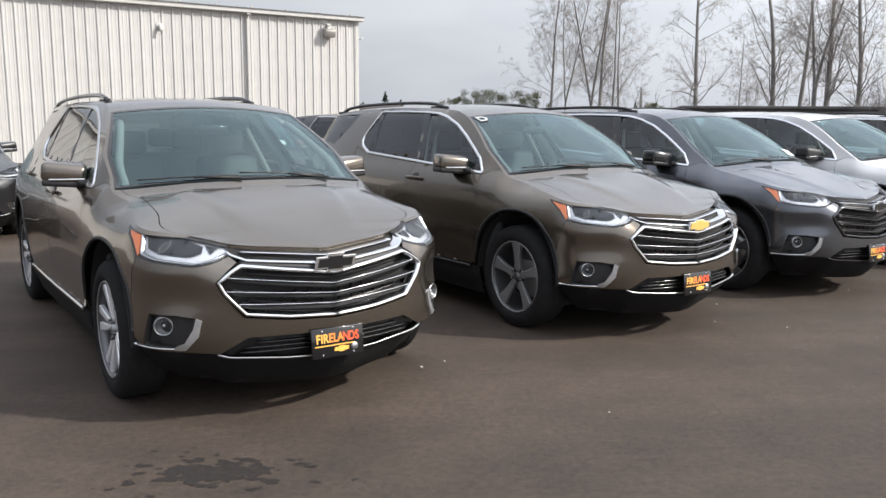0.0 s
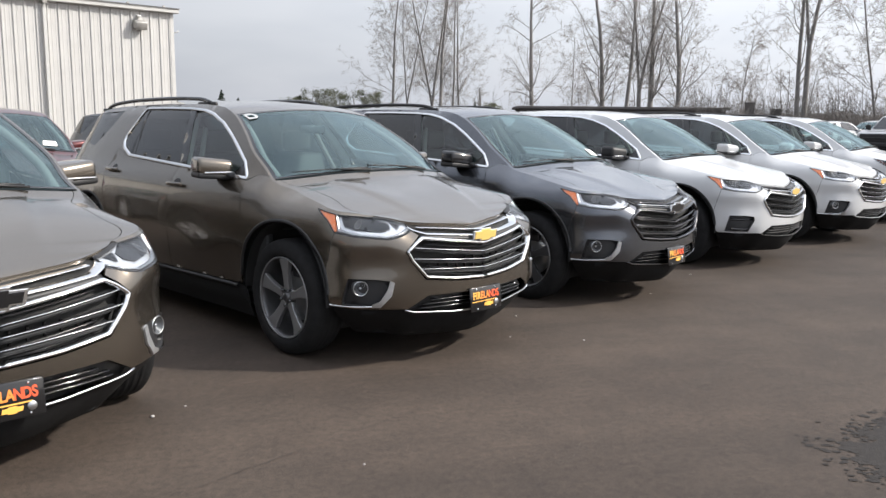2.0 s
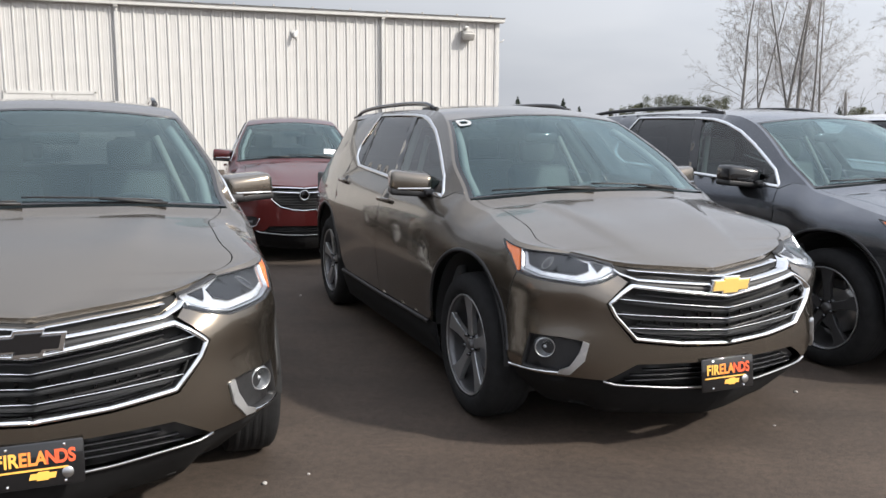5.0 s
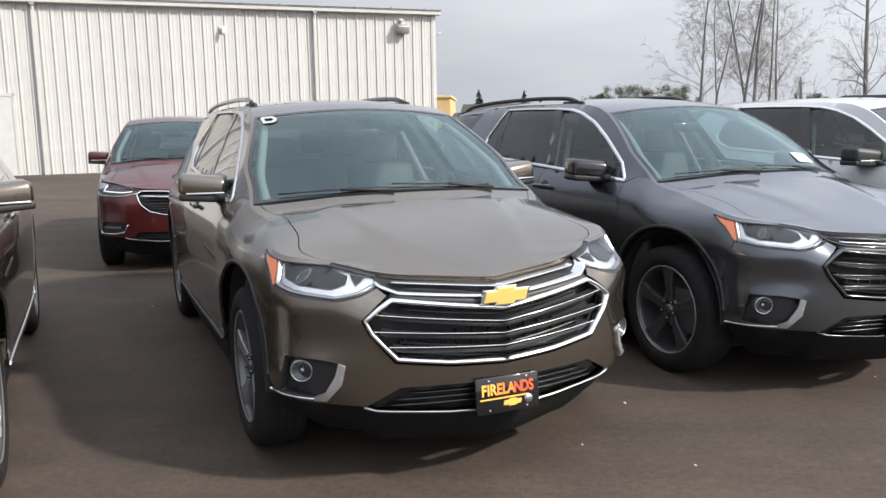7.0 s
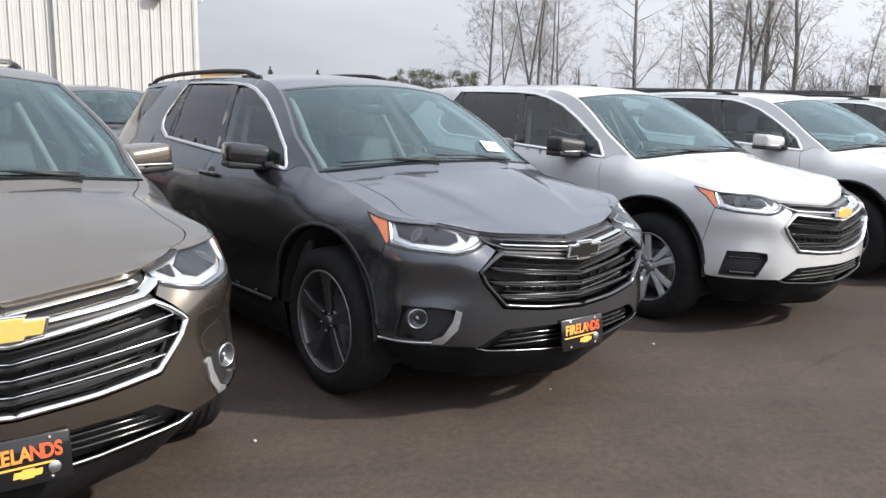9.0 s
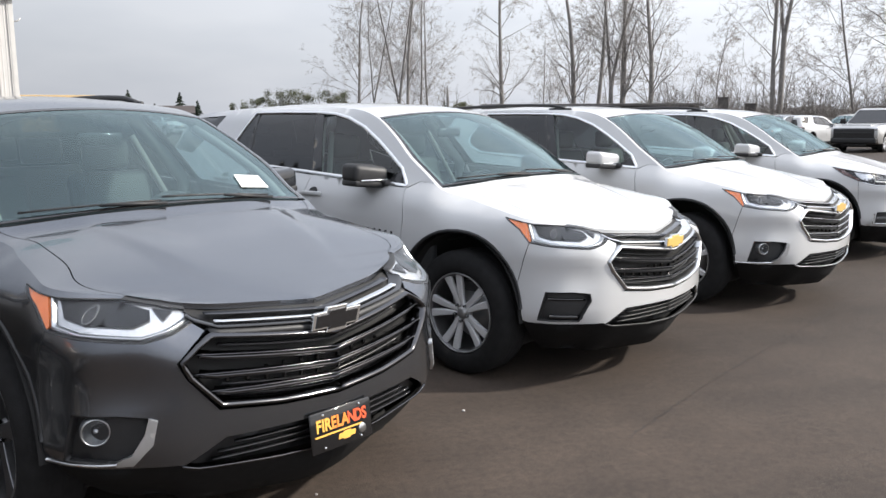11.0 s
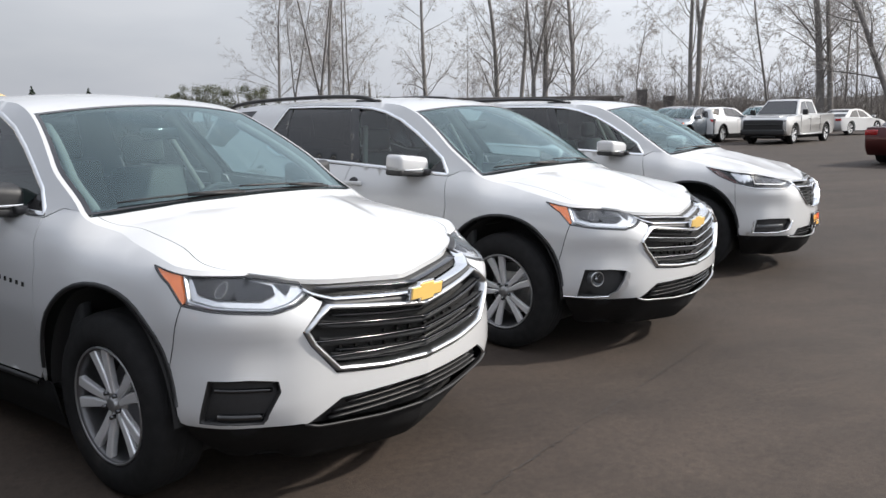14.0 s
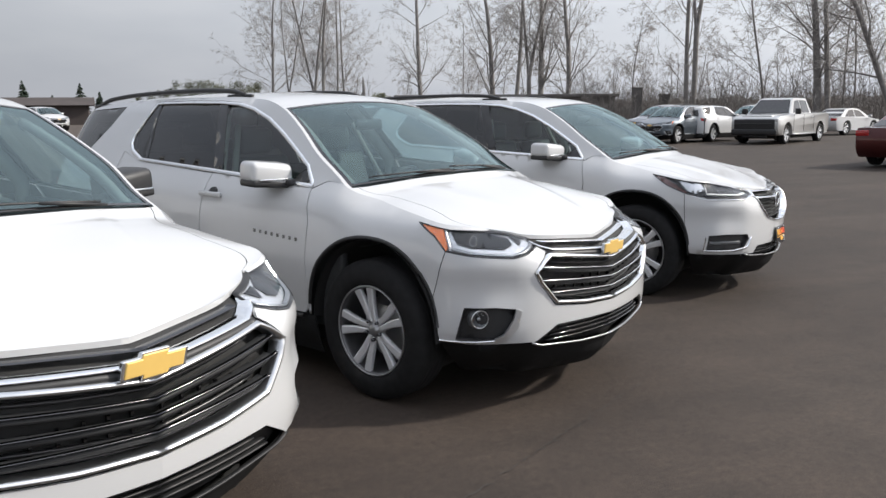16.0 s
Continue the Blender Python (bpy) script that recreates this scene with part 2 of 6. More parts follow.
def add_patch(bm, sh, outline, holes=(), out=0.0, step=.05, thick=.012, sides=(1, -1)):
    """A panel of the skin: the outline in (s, z) without the holes, meshed, laid on the skin and given turned-in edges."""

    loops = [dense(list(outline), step)] + [dense(list(h), step) for h in holes]
    pts, edges = [], []
    for lp in loops:
        k = len(pts)
        pts += lp
        edges += [(k + i, k + (i + 1) % len(lp)) for i in range(len(lp))]
    b = np.array(loops[0])
    gs, gz = np.meshgrid(np.arange(b[:, 0].min() + step * .5, b[:, 0].max(), step), np.arange(b[:, 1].min() + step * .5, b[:, 1].max(), step * .8))
    g = np.stack([gs.ravel(), gz.ravel()], 1)
    if len(g):
        keep = inside(loops[0], g)
        for h in loops[1:]:
            keep &= ~inside(h, g)
        g = g[keep]
        if len(g):
            allb = np.array(pts)
            d = np.min(np.linalg.norm(g[:, None] - allb[None], axis=2), axis=1)
            pts += [tuple(q) for q in g[d > step * .45]]
    v, _, f, *_ = delaunay_2d_cdt([Vector(q) for q in pts], edges, [], 0, 1e-5)
    v2 = np.array([tuple(q) for q in v])
    f = [t for t in f]
    c = np.array([v2[list(t)].mean(axis=0) for t in f])
    keep = inside(loops[0], c)
    for h in loops[1:]:
        keep &= ~inside(h, c)
    f = [t for t, k in zip(f, keep) if k]
    top3 = [sh.at(s, z, out) for s, z in v2]
    low3 = [sh.at(s, z, out - thick) for s, z in v2]
    count = {}
    for t in f:
        for i in range(len(t)):
            e = (t[i], t[(i + 1) % len(t)])
            count[e] = 1
    rim = [e for e in count if (e[1], e[0]) not in count]
    for sd in sides:
        w = Vector((1, sd, 1))
        vs = [bm.verts.new(Vector(p) * w) for p in top3]
        for t in f:
            a = v2[list(t)]
            area = (a[1][0] - a[0][0]) * (a[2][1] - a[0][1]) - (a[1][1] - a[0][1]) * (a[2][0] - a[0][0])
            o = t if (area > 0) == (sd > 0) else t[::-1]
            bm.faces.new([vs[i] for i in o])
        if thick:
            ring, low = {}, {}
            for e in rim:
                for i in e:
                    if i not in ring:
                        ring[i] = bm.verts.new(Vector(top3[i]) * w)
                        low[i] = bm.verts.new(Vector(low3[i]) * w)
                q = (ring[e[0]], low[e[0]], low[e[1]], ring[e[1]])
                bm.faces.new(q if sd > 0 else q[::-1])
        for q in [q for q in vs if not q.link_faces]:
            bm.verts.remove(q)


def patch(*a, **k):
    bm = bmesh.new()
    add_patch(bm, *a, **k)
    return bm


def add_strip(bm, sh, path, width, out=.006, closed=False, step=.03, sides=(1, -1), depth=.012):
    """A moulding of rounded section along a path of (s, z) on the skin."""
    p = dense(list(path), step, closed)
    n = len(p)
    sect = [(-.5, 0), (-.42, .75), (-.15, 1), (.15, 1), (.42, .75), (.5, 0)]
    for sd in sides:
        rows = []
        for i, q in enumerate(p):
            a, b = (p[i - 1], p[(i + 1) % n]) if closed else (p[max(i - 1, 0)], p[min(i + 1, n - 1)])
            d = Vector((b[0] - a[0], b[1] - a[1]))
            d = d.normalized() if d.length > 1e-9 else Vector((1, 0))
            k = Vector((-d.y, d.x))
            rows.append([bm.verts.new(Vector(sh.at(max(q[0] + k.x * u * width, 0), q[1] + k.y * u * width, out - depth + depth * h)) * Vector((1, sd, 1))) for u, h in sect])
        for i in range(n if closed else n - 1):
            r, t = rows[i], rows[(i + 1) % n]
            for j in range(len(sect) - 1):
                q = (r[j], r[j + 1], t[j + 1], t[j])
                bm.faces.new(q[::-1] if sd > 0 else q)
        if not closed:
            for r in (rows[0], rows[-1]):
                bm.faces.new(r)


def strip(*a, **k):
    bm = bmesh.new()
    add_strip(bm, *a, **k)
    return bm


def add_deck(bm, sh, s0, s1, f0, f1, n, m, up=0.0, both=True, thick=.015):
    """Part of the bonnet, screen or roof between two places along the rail and two shares of its half width (numbers or functions of s)."""
    f0, f1 = (f if callable(f) else (lambda s, f=f: f) for f in (f0, f1))
    sides = (1, -1) if both else (1,)
    for sd in sides:
        rows = []
        for i in range(n + 1):
            s = s0 + (s1 - s0) * i / n
            a, b = f0(s), f1(s)
            rows.append([Vector(sh.deck(s, abs(a + (b - a) * j / m), up)) * Vector((1, sd * (1 if a + (b - a) * j / m >= 0 else -1), 1)) for j in range(m + 1)])
        vs = [[bm.verts.new(p) for p in r] for r in rows]
        for i in range(n):
            for j in range(m):
                q = (vs[i][j], vs[i][j + 1], vs[i + 1][j + 1], vs[i + 1][j])
                bm.faces.new(q if sd > 0 else q[::-1])
        if thick:
            edge = [r[0] for r in rows] + rows[-1][1:] + [r[-1] for r in rows[::-1]][1:] + rows[0][::-1][1:-1]
            a = [bm.verts.new(p) for p in edge]
            b = [bm.verts.new(p - Vector((0, 0, thick))) for p in edge]
            for i in range(len(edge)):
                j = (i + 1) % len(edge)
                q = (a[i], a[j], b[j], b[i])
                bm.faces.new(q if sd < 0 else q[::-1])


def deck(*a, **k):
    bm = bmesh.new()
    add_deck(bm, *a, **k)
    return bm


def lettering(name, body, size, mat, parent, m, depth=.002, squeeze=1.0):
    cu = bpy.data.curves.new(name, "FONT")
    cu.body, cu.size, cu.extrude, cu.align_x, cu.align_y = body, size, depth, "CENTER", "CENTER"
    cu.offset = size * .03
    tmp = bpy.data.objects.new(name, cu)
    scene.collection.objects.link(tmp)
    bpy.context.view_layer.update()
    me = bpy.data.meshes.new_from_object(tmp.evaluated_get(bpy.context.evaluated_depsgraph_get()))
    bpy.data.objects.remove(tmp)
    me.materials.clear()
    me.materials.append(mat)
    ob = new(name, me)
    ob.parent = parent
    ob.matrix_basis = m @ Matrix.Diagonal((squeeze, 1, 1, 1))
    return ob
# ---- the body surface of the tall family cars, as a map of (s, z) ----
def spline(points, n):
    """n points evenly spaced along a smooth curve through the given points."""
    p = np.array(points, float)
    p = np.vstack([2 * p[0] - p[1], p, 2 * p[-1] - p[-2]])
    out = []
    for i in range(1, len(p) - 2):
        t = np.linspace(0, 1, 24, endpoint=False)[:, None]
        a, b, c, d = p[i - 1], p[i], p[i + 1], p[i + 2]
        out.append(0.5 * (2 * b + (c - a) * t + (2 * a - 5 * b + 4 * c - d) * t * t + (3 * b - a - 3 * c + d) * t ** 3))
    out.append(p[-2][None])
    q = np.vstack(out)
    length = np.concatenate([[0], np.cumsum(np.linalg.norm(np.diff(q, axis=0), axis=1))])
    s = np.linspace(0, length[-1], n)
    return np.stack([np.interp(s, length, q[:, k]) for k in range(q.shape[1])], 1), s


class Shell:
    """Half of a car's skin. x runs forward from the front axle, y is the half width (positive), z up; s is the way round from the nose."""

    def __init__(self, plan, profiles, rail, crown, bow):
        self.p, self.s = spline(plan, 900)
        self.p[0, 1] = 0
        t = np.gradient(self.p, axis=0)
        t /= np.linalg.norm(t, axis=1)[:, None]
        self.n = np.stack([-t[:, 1], t[:, 0]], 1)      # inward
        self.n[0] = (-1, 0)
        self.ps = [self.near(*at) for at, _ in profiles]
        self.pz = np.linspace(0.1, 1.85, 351)
        self.pd = [np.interp(self.pz, *zip(*rows)) for _, rows in profiles]
        k = np.array([1, 2, 3, 4, 5, 4, 3, 2, 1.0]); k /= k.sum()
        self.pd = np.array([np.convolve(np.pad(d, 4, "edge"), k, "valid") for d in self.pd])
        self.rs = [self.near(*at) for at, _ in rail]
        self.rz = [z for _, z in rail]
        self.cs, self.cz = [self.near(*at) for at, _ in crown], [v for _, v in crown]
        self.bs, self.bz = [self.near(*at) for at, _ in bow], [v for _, v in bow]
        self.hood = (self.near("x", .42), self.near("x", -.24))
        ease = np.ones(21) / 21
        for at_s, at_z in (("rs", "rz"), ("cs", "cz"), ("bs", "bz")):
            v = np.interp(self.s, *{"rs": (self.rs, self.rz), "cs": (self.cs, self.cz), "bs": (self.bs, self.bz)}[at_s])
            for _ in range(2):
                v = np.convolve(np.pad(v, 10, "edge"), ease, "valid")
            if at_s == "rs":
                self.rs, self.rz = self.s, v
            elif at_s == "cs":
                self.cs, self.cz = self.s, v
            else:
                self.bs, self.bz = self.s, v

    def near(self, axis, v):
        """The s at which the plan's x or y has that value; y on the nose's side, r on the tail's."""
        half = len(self.s) // 2
        if axis == "x":
            return float(np.interp(-v, -self.p[:, 0], self.s))
        if axis == "y":
            return float(np.interp(v, self.p[:half, 1], self.s[:half]))
        return float(np.interp(-v, -self.p[half:, 1], self.s[half:]))

    def inset(self, s, z):
        i = int(np.clip(np.searchsorted(self.ps, s) - 1, 0, len(self.ps) - 2))
        u = min(max((s - self.ps[i]) / (self.ps[i + 1] - self.ps[i]), 0), 1)
        u = u * u * (3 - 2 * u)
        j = (z - self.pz[0]) / (self.pz[1] - self.pz[0])
        j0 = int(min(max(j, 0), len(self.pz) - 2)); w = min(max(j - j0, 0), 1)
        d = self.pd[i:i + 2, j0] * (1 - w) + self.pd[i:i + 2, j0 + 1] * w
        return d[0] * (1 - u) + d[1] * u

    def at(self, s, z, out=0.0):
        """The place at (s, z), moved out of the skin by out."""
        d = self.inset(s, z) - out
        x = np.interp(s, self.s, self.p[:, 0]); y = np.interp(s, self.s, self.p[:, 1])
        nx = np.interp(s, self.s, self.n[:, 0]); ny = np.interp(s, self.s, self.n[:, 1])
        return (x + nx * d, max(y + ny * d, 0.0), z)

    def sx(self, x, z):
        """The s whose place at height z has that x."""
        lo, hi = 0.0, float(self.s[-1])
        for _ in range(30):
            m = (lo + hi) / 2
            if self.at(m, z)[0] > x: lo = m
            else: hi = m
        return (lo + hi) / 2

    def sy(self, y, z):
        """The s on the nose whose place at height z has that half width."""
        lo, hi = 0.0, self.near("x", 0.2)
        for _ in range(30):
            m = (lo + hi) / 2
            if self.at(m, z)[1] < y: lo = m
            else: hi = m
        return (lo + hi) / 2

    def top(self, s):
        return float(np.interp(s, self.rs, self.rz))

    def deck(self, s, f, up=0.0):
        """The place on the bonnet, windscreen or roof: across from the middle (f = 0) to the rail (f = 1) at s."""
        x, y, z = self.at(s, self.top(s))
        k = 1 - f * f
        px = x + np.interp(s, self.bs, self.bz) * k
        pz = z + np.interp(s, self.cs, self.cz) * k
        # the bonnet falls evenly to its lip, whatever the rail does beside it
        u = min(max((0.835 - px) / 0.9, 0), 1)
        lip = 0.898 + 0.31 * (0.835 - px) + 0.014 * math.sin(math.pi * u) - 0.02 * f * f
        old = min(max((s - self.hood[0]) / (self.hood[1] - self.hood[0]), 0), 1)
        w = (1 - f ** 6) * (1 - old * old * (3 - 2 * old))
        return (px, y * f, pz * (1 - w) + lip * w + up)


SUV = Shell(
    plan=[(.97, 0), (.955, .2), (.92, .4), (.86, .6), (.78, .72), (.66, .843), (.5, .913), (.3, .938), (0, .965), (-.4, .985), (-1, .99), (-2, .995), (-2.8, .99), (-3.3, .97), (-3.7, .92), (-3.95, .8), (-4.1, .55), (-4.16, .25), (-4.17, 0)],
    profiles=[
        (("y", 0), [(.1, .2), (.18, .12), (.25, .05), (.35, .015), (.5, 0), (.75, 0), (.84, .03), (.87, .07), (.9, .14), (.93, .22), (1.2, .9)]),
        (("y", .5), [(.1, .3), (.2, .17), (.3, .07), (.38, .012), (.5, 0), (.75, 0), (.84, .03), (.87, .06), (.9, .11), (.93, .17), (1.2, .8)]),
        (("y", .74), [(.1, .4), (.2, .26), (.3, .12), (.38, .03), (.44, .0), (.5, .0), (.60, .004), (.66, .016), (.73, .017), (.78, .004), (.84, .008), (.87, .028), (.9, .062), (.93, .115), (.95, .158), (.975, .195), (1.0, .23), (1.2, .5)]),
        (("x", .38), [(.1, .35), (.2, .22), (.3, .10), (.38, .03), (.44, 0), (.5, 0), (.62, .008), (.72, .010), (.80, .002), (.9, .015), (.96, .03), (1.0, .05), (1.03, .09), (1.06, .15), (1.2, .4)]),
        (("x", 0), [(.1, .1), (.2, .06), (.3, .03), (.5, .01), (.75, 0), (.9, .012), (.98, .035), (1.03, .075), (1.075, .15), (1.12, .24), (1.3, .5)]),
        (("x", -.32), [(.1, .1), (.25, .05), (.35, .02), (.5, .01), (.75, 0), (.9, .012), (1.05, .04), (1.12, .09), (1.18, .16), (1.3, .22), (1.6, .36), (1.8, .6)]),
        (("x", -.6), [(.1, .12), (.25, .06), (.35, .02), (.42, .035), (.5, .03), (.75, 0), (.95, .012), (1.05, .03), (1.12, .06), (1.17, .095), (1.2, .115), (1.3, .165), (1.45, .245), (1.6, .33), (1.66, .37), (1.7, .43), (1.73, .5), (1.8, .6)]),
        (("x", -3.3), [(.1, .12), (.25, .06), (.35, .02), (.5, .01), (.75, 0), (.95, .01), (1.05, .03), (1.12, .06), (1.17, .095), (1.2, .115), (1.3, .165), (1.45, .245), (1.6, .33), (1.66, .37), (1.7, .43), (1.73, .5), (1.8, .6)]),
        (("r", .8), [(.1, .14), (.25, .06), (.35, .01), (.75, 0), (.95, .02), (1.12, .06), (1.2, .1), (1.45, .25), (1.6, .34), (1.7, .44), (1.8, .6)]),
        (("r", 0), [(.1, .16), (.25, .06), (.35, .01), (.75, 0), (.95, .02), (1.12, .06), (1.2, .1), (1.45, .25), (1.6, .34), (1.7, .44), (1.8, .6)]),
    ],
    rail=[(("y", 0), .895), (("y", .25), .915), (("y", .5), .932), (("y", .74), .97), (("x", .5), 1.005), (("x", .34), 1.032), (("x", 0), 1.09), (("x", -.2), 1.13), (("x", -.29), 1.17), (("x", -.5), 1.31), (("x", -.75), 1.475), (("x", -1.0), 1.61), (("x", -1.2), 1.668), (("x", -1.6), 1.695), (("x", -2.4), 1.7), (("x", -3.2), 1.68), (("x", -3.7), 1.635), (("r", .8), 1.61), (("r", 0), 1.6)],
    crown=[(("y", 0), 0), (("y", .5), .001), (("y", .74), -.003), (("x", .5), .0), (("x", .34), .018), (("x", .25), .027), (("x", 0), .045), (("x", -.2), .05), (("x", -.29), .055), (("x", -.75), .06), (("x", -1.2), .04), (("x", -2.4), .045), (("x", -3.7), .04), (("r", 0), .0)],
    bow=[(("y", 0), 0), (("x", .3), 0.0), (("x", -.1), .12), (("x", -.29), .2), (("x", -1.0), .1), (("x", -1.4), 0), (("r", 0), 0)],
)


# ---- the tall family cars ----
def X(x, z, sh=SUV):
    return (sh.sx(x, z), z)


def Y(y, z, sh=SUV):
    return (sh.sy(y, z) if y > 0 else 0.0, z)


def arch(cx, r=.475, h=.515, base=.40, z0=.42, n=22):
    """A wheel opening's edge in (x, z), from front to rear."""
    out = []
    for k in range(n + 1):
        a = math.pi * k / n
        c, s = math.cos(a), math.sin(a)
        out.append((cx + r * math.copysign(abs(c) ** .92, c), max(base + h * abs(s) ** .92, z0)))
    return out


def rail_path(sh, s0, s1, n=24, drop=0.0):
    return [(s0 + (s1 - s0) * k / n, sh.top(s0 + (s1 - s0) * k / n) - drop) for k in range(n + 1)]


ARCH_F = [X(x, z) for x, z in arch(0)]
ARCH_R = [X(x, z) for x, z in arch(-3.071)]
WINDOW = [X(-.504, 1.165), X(-.59, 1.275), X(-.74, 1.36), X(-.91, 1.452), X(-1.11, 1.545), X(-1.32, 1.612), X(-1.5, 1.645), X(-1.715, 1.66), X(-2.1, 1.668), X(-2.53, 1.668), X(-2.66, 1.42), X(-2.655, 1.37), X(-2.6, 1.32), X(-2.44, 1.262), X(-1.46, 1.214)]
QUARTER = [X(-2.97, 1.645), X(-3.08, 1.5), X(-3.29, 1.32), X(-3.72, 1.36), X(-3.62, 1.62)]
BELT = [X(-.504, 1.15), X(-1.46, 1.198), X(-2.45, 1.246), X(-2.70, 1.31)]

TRAVELLER = dict(
    lamp=[X(.31, 1.015), X(.40, 1.002), X(.49, .984), X(.597, .967), Y(.50, .926), Y(.515, .887), Y(.60, .862), Y(.69, .845), X(.62, .862), X(.505, .88), X(.426, .955)],
    amber=[X(.31, 1.015), X(.40, 1.004), X(.455, .992), X(.51, .895), X(.505, .882), X(.426, .955)],
    grille=[Y(0, .80), Y(.25, .83), Y(.49, .862), Y(.55, .82), Y(.605, .768), Y(.58, .71), Y(.48, .585), Y(.25, .555), Y(0, .542)],
    intake=[Y(0, .468), Y(.25, .474), Y(.46, .477), Y(.60, .398), Y(.55, .381), Y(.25, .352), Y(0, .345)],
    fog=[X(.605, .60), Y(.77, .60), Y(.69, .588), Y(.685, .545), Y(.735, .42), X(.56, .427)],
    cut=(.40, .66),
)
LUXURY = dict(
    lamp=[X(.12, 1.052), X(.40, 1.005), X(.58, .975), Y(.50, .925), Y(.42, .905), Y(.45, .878), Y(.60, .86), X(.60, .865), X(.42, .905), X(.27, .965)],
    amber=[X(.12, 1.052), X(.22, 1.036), X(.44, .915), X(.42, .905), X(.27, .965)],
    grille=[Y(0, .885), Y(.2, .895), Y(.40, .90), Y(.44, .87), Y(.40, .76), Y(.30, .68), Y(.15, .645), Y(0, .635)],
    intake=[Y(0, .45), Y(.25, .452), Y(.45, .45), Y(.50, .40), Y(.42, .36), Y(0, .345)],
    fog=[X(.62, .565), Y(.78, .572), Y(.60, .565), Y(.58, .525), Y(.64, .44), X(.60, .43)],
    cut=(.40, .66),
)


def wheel_parts(car, x, sd, rim, step=44):
    """One wheel: tyre with tread and sidewall, rim with barrel, dished spokes and hub."""
    w = new("wheel")
    w.parent = car
    w.matrix_basis = pose(x, .955 * sd, .394) if sd < 0 else pose(x, .955 * sd, .394, 0, 0, 180)
    bright = rim in ("split", "split_bright")
    k = 1.04 if rim == "split_bright" else 1.13
    R = .244 * k
    # y = 0 is the outer face, the wheel lies towards +y
    bm = bmesh.new()
    lathe(bm, [(R - .004, .03), (R + .010, .012), (R + .025, .003), (.30 + (R - .244) * .6, .0), (.345, .004), (.375, .018), (.389, .035), (.394, .06), (.394, .12), (.394, .2), (.385, .235), (.35, .25), (R + .016, .24), (R - .006, .22)], step)
    soft(part("tyre", bm, RUBBER, w), 50)
    bm = bmesh.new()
    for j in range(4):
        lathe(bm, [(.3945, .075 + j * .038), (.3955, .077 + j * .038), (.3955, .095 + j * .038), (.3945, .097 + j * .038)], step)
    part("tread", bm, RUBBER, w)
    bm = bmesh.new()
    lathe(bm, [(R, .03), (R, .018), (R - .010, .016), (R - .017, .03), (R - .022, .06), (R - .027, .2), (R - .054, .22), (.05, .22)], step)
    r = part("rim", bm, [ALLOY_DARK], w)
    bm = bmesh.new()
    lathe(bm, [(R, .026), (R + .002, .016), (R - .002, .011), (R - .008, .015), (R - .011, .026)], step)
    part("rim_lip", bm, ALLOY_GREY, r)
    bm = bmesh.new()
    lathe(bm, [(.175, .17), (.175, .155), (.07, .15), (.0, .15)], 28)
    part("brake_disc", bm, ALLOY_GREY, r)
    part("brake_caliper", box_bm(-.06, .06, .135, .18, .12, .19, .012), ALLOY_DARK, r)
    count = 5
    face = {"split": ALLOY, "split_bright": ALLOY, "five": ALLOY_GREY, "five_dark": ALLOY_DARK}[rim]
    for j in range(count):
        a = 2 * math.pi * j / count + math.pi / 2 + (.25 if bright else 0)
        turn = Matrix.Rotation(-a, 4, "Y") @ Matrix(((1, 0, 0, 0), (0, 0, 1, 0), (0, 1, 0, 0), (0, 0, 0, 1)))
        bm = bmesh.new()
        if bright:
            for e in (1, -1):
                arm = [(.040, .002), (.085, .003), (.135, .006), (.185, .015), (.236, .026), (.229, .074), (.185, .060), (.13, .045), (.08, .034), (.040, .028)]
                prism(bm, [(u * k, v * e * k) for u, v in arm][::e], .030, turn @ Matrix.Translation((0, 0, .022)))
        else:
            prism(bm, [(u * k, v * k) for u, v in [(.040, -.026), (.10, -.025), (.15, -.029), (.20, -.042), (.231, -.056), (.232, .044), (.20, .036), (.15, .027), (.10, .023), (.040, .026)]], .034, turn @ Matrix.Translation((0, 0, .022)))
        bmesh.ops.recalc_face_normals(bm, faces=bm.faces)
        bmesh.ops.bevel(bm, geom=[e for e in bm.edges if e.calc_face_angle(0) > .8], offset=.007 if bright else .006, segments=2, profile=.5, affect="EDGES")
        for v in bm.verts:
            v.co.y += .026 * max(0, 1 - math.hypot(v.co.x, v.co.z) / R)
        part("spoke", bm, face, r, smooth=False)
    bm = bmesh.new()
    lathe(bm, [(.0, .030), (.026, .030), (.032, .036), (.034, .050), (.062, .052), (.068, .072)], 24)
    part("hub_cap", bm, ALLOY_GREY if bright else ALLOY_DARK, r)
    for j in range(5):
        a = 2 * math.pi * (j + .5) / 5 + math.pi / 2
        bm = bmesh.new()
        bmesh.ops.create_cone(bm, cap_ends=True, segments=6, radius1=.011, radius2=.009, depth=.03, matrix=Matrix.Translation((.055 * math.cos(a), .040, .055 * math.sin(a))) @ Matrix.Rotation(radians(90), 4, "X"))
        part("lug_nut", bm, BLACK_CHROME, r)


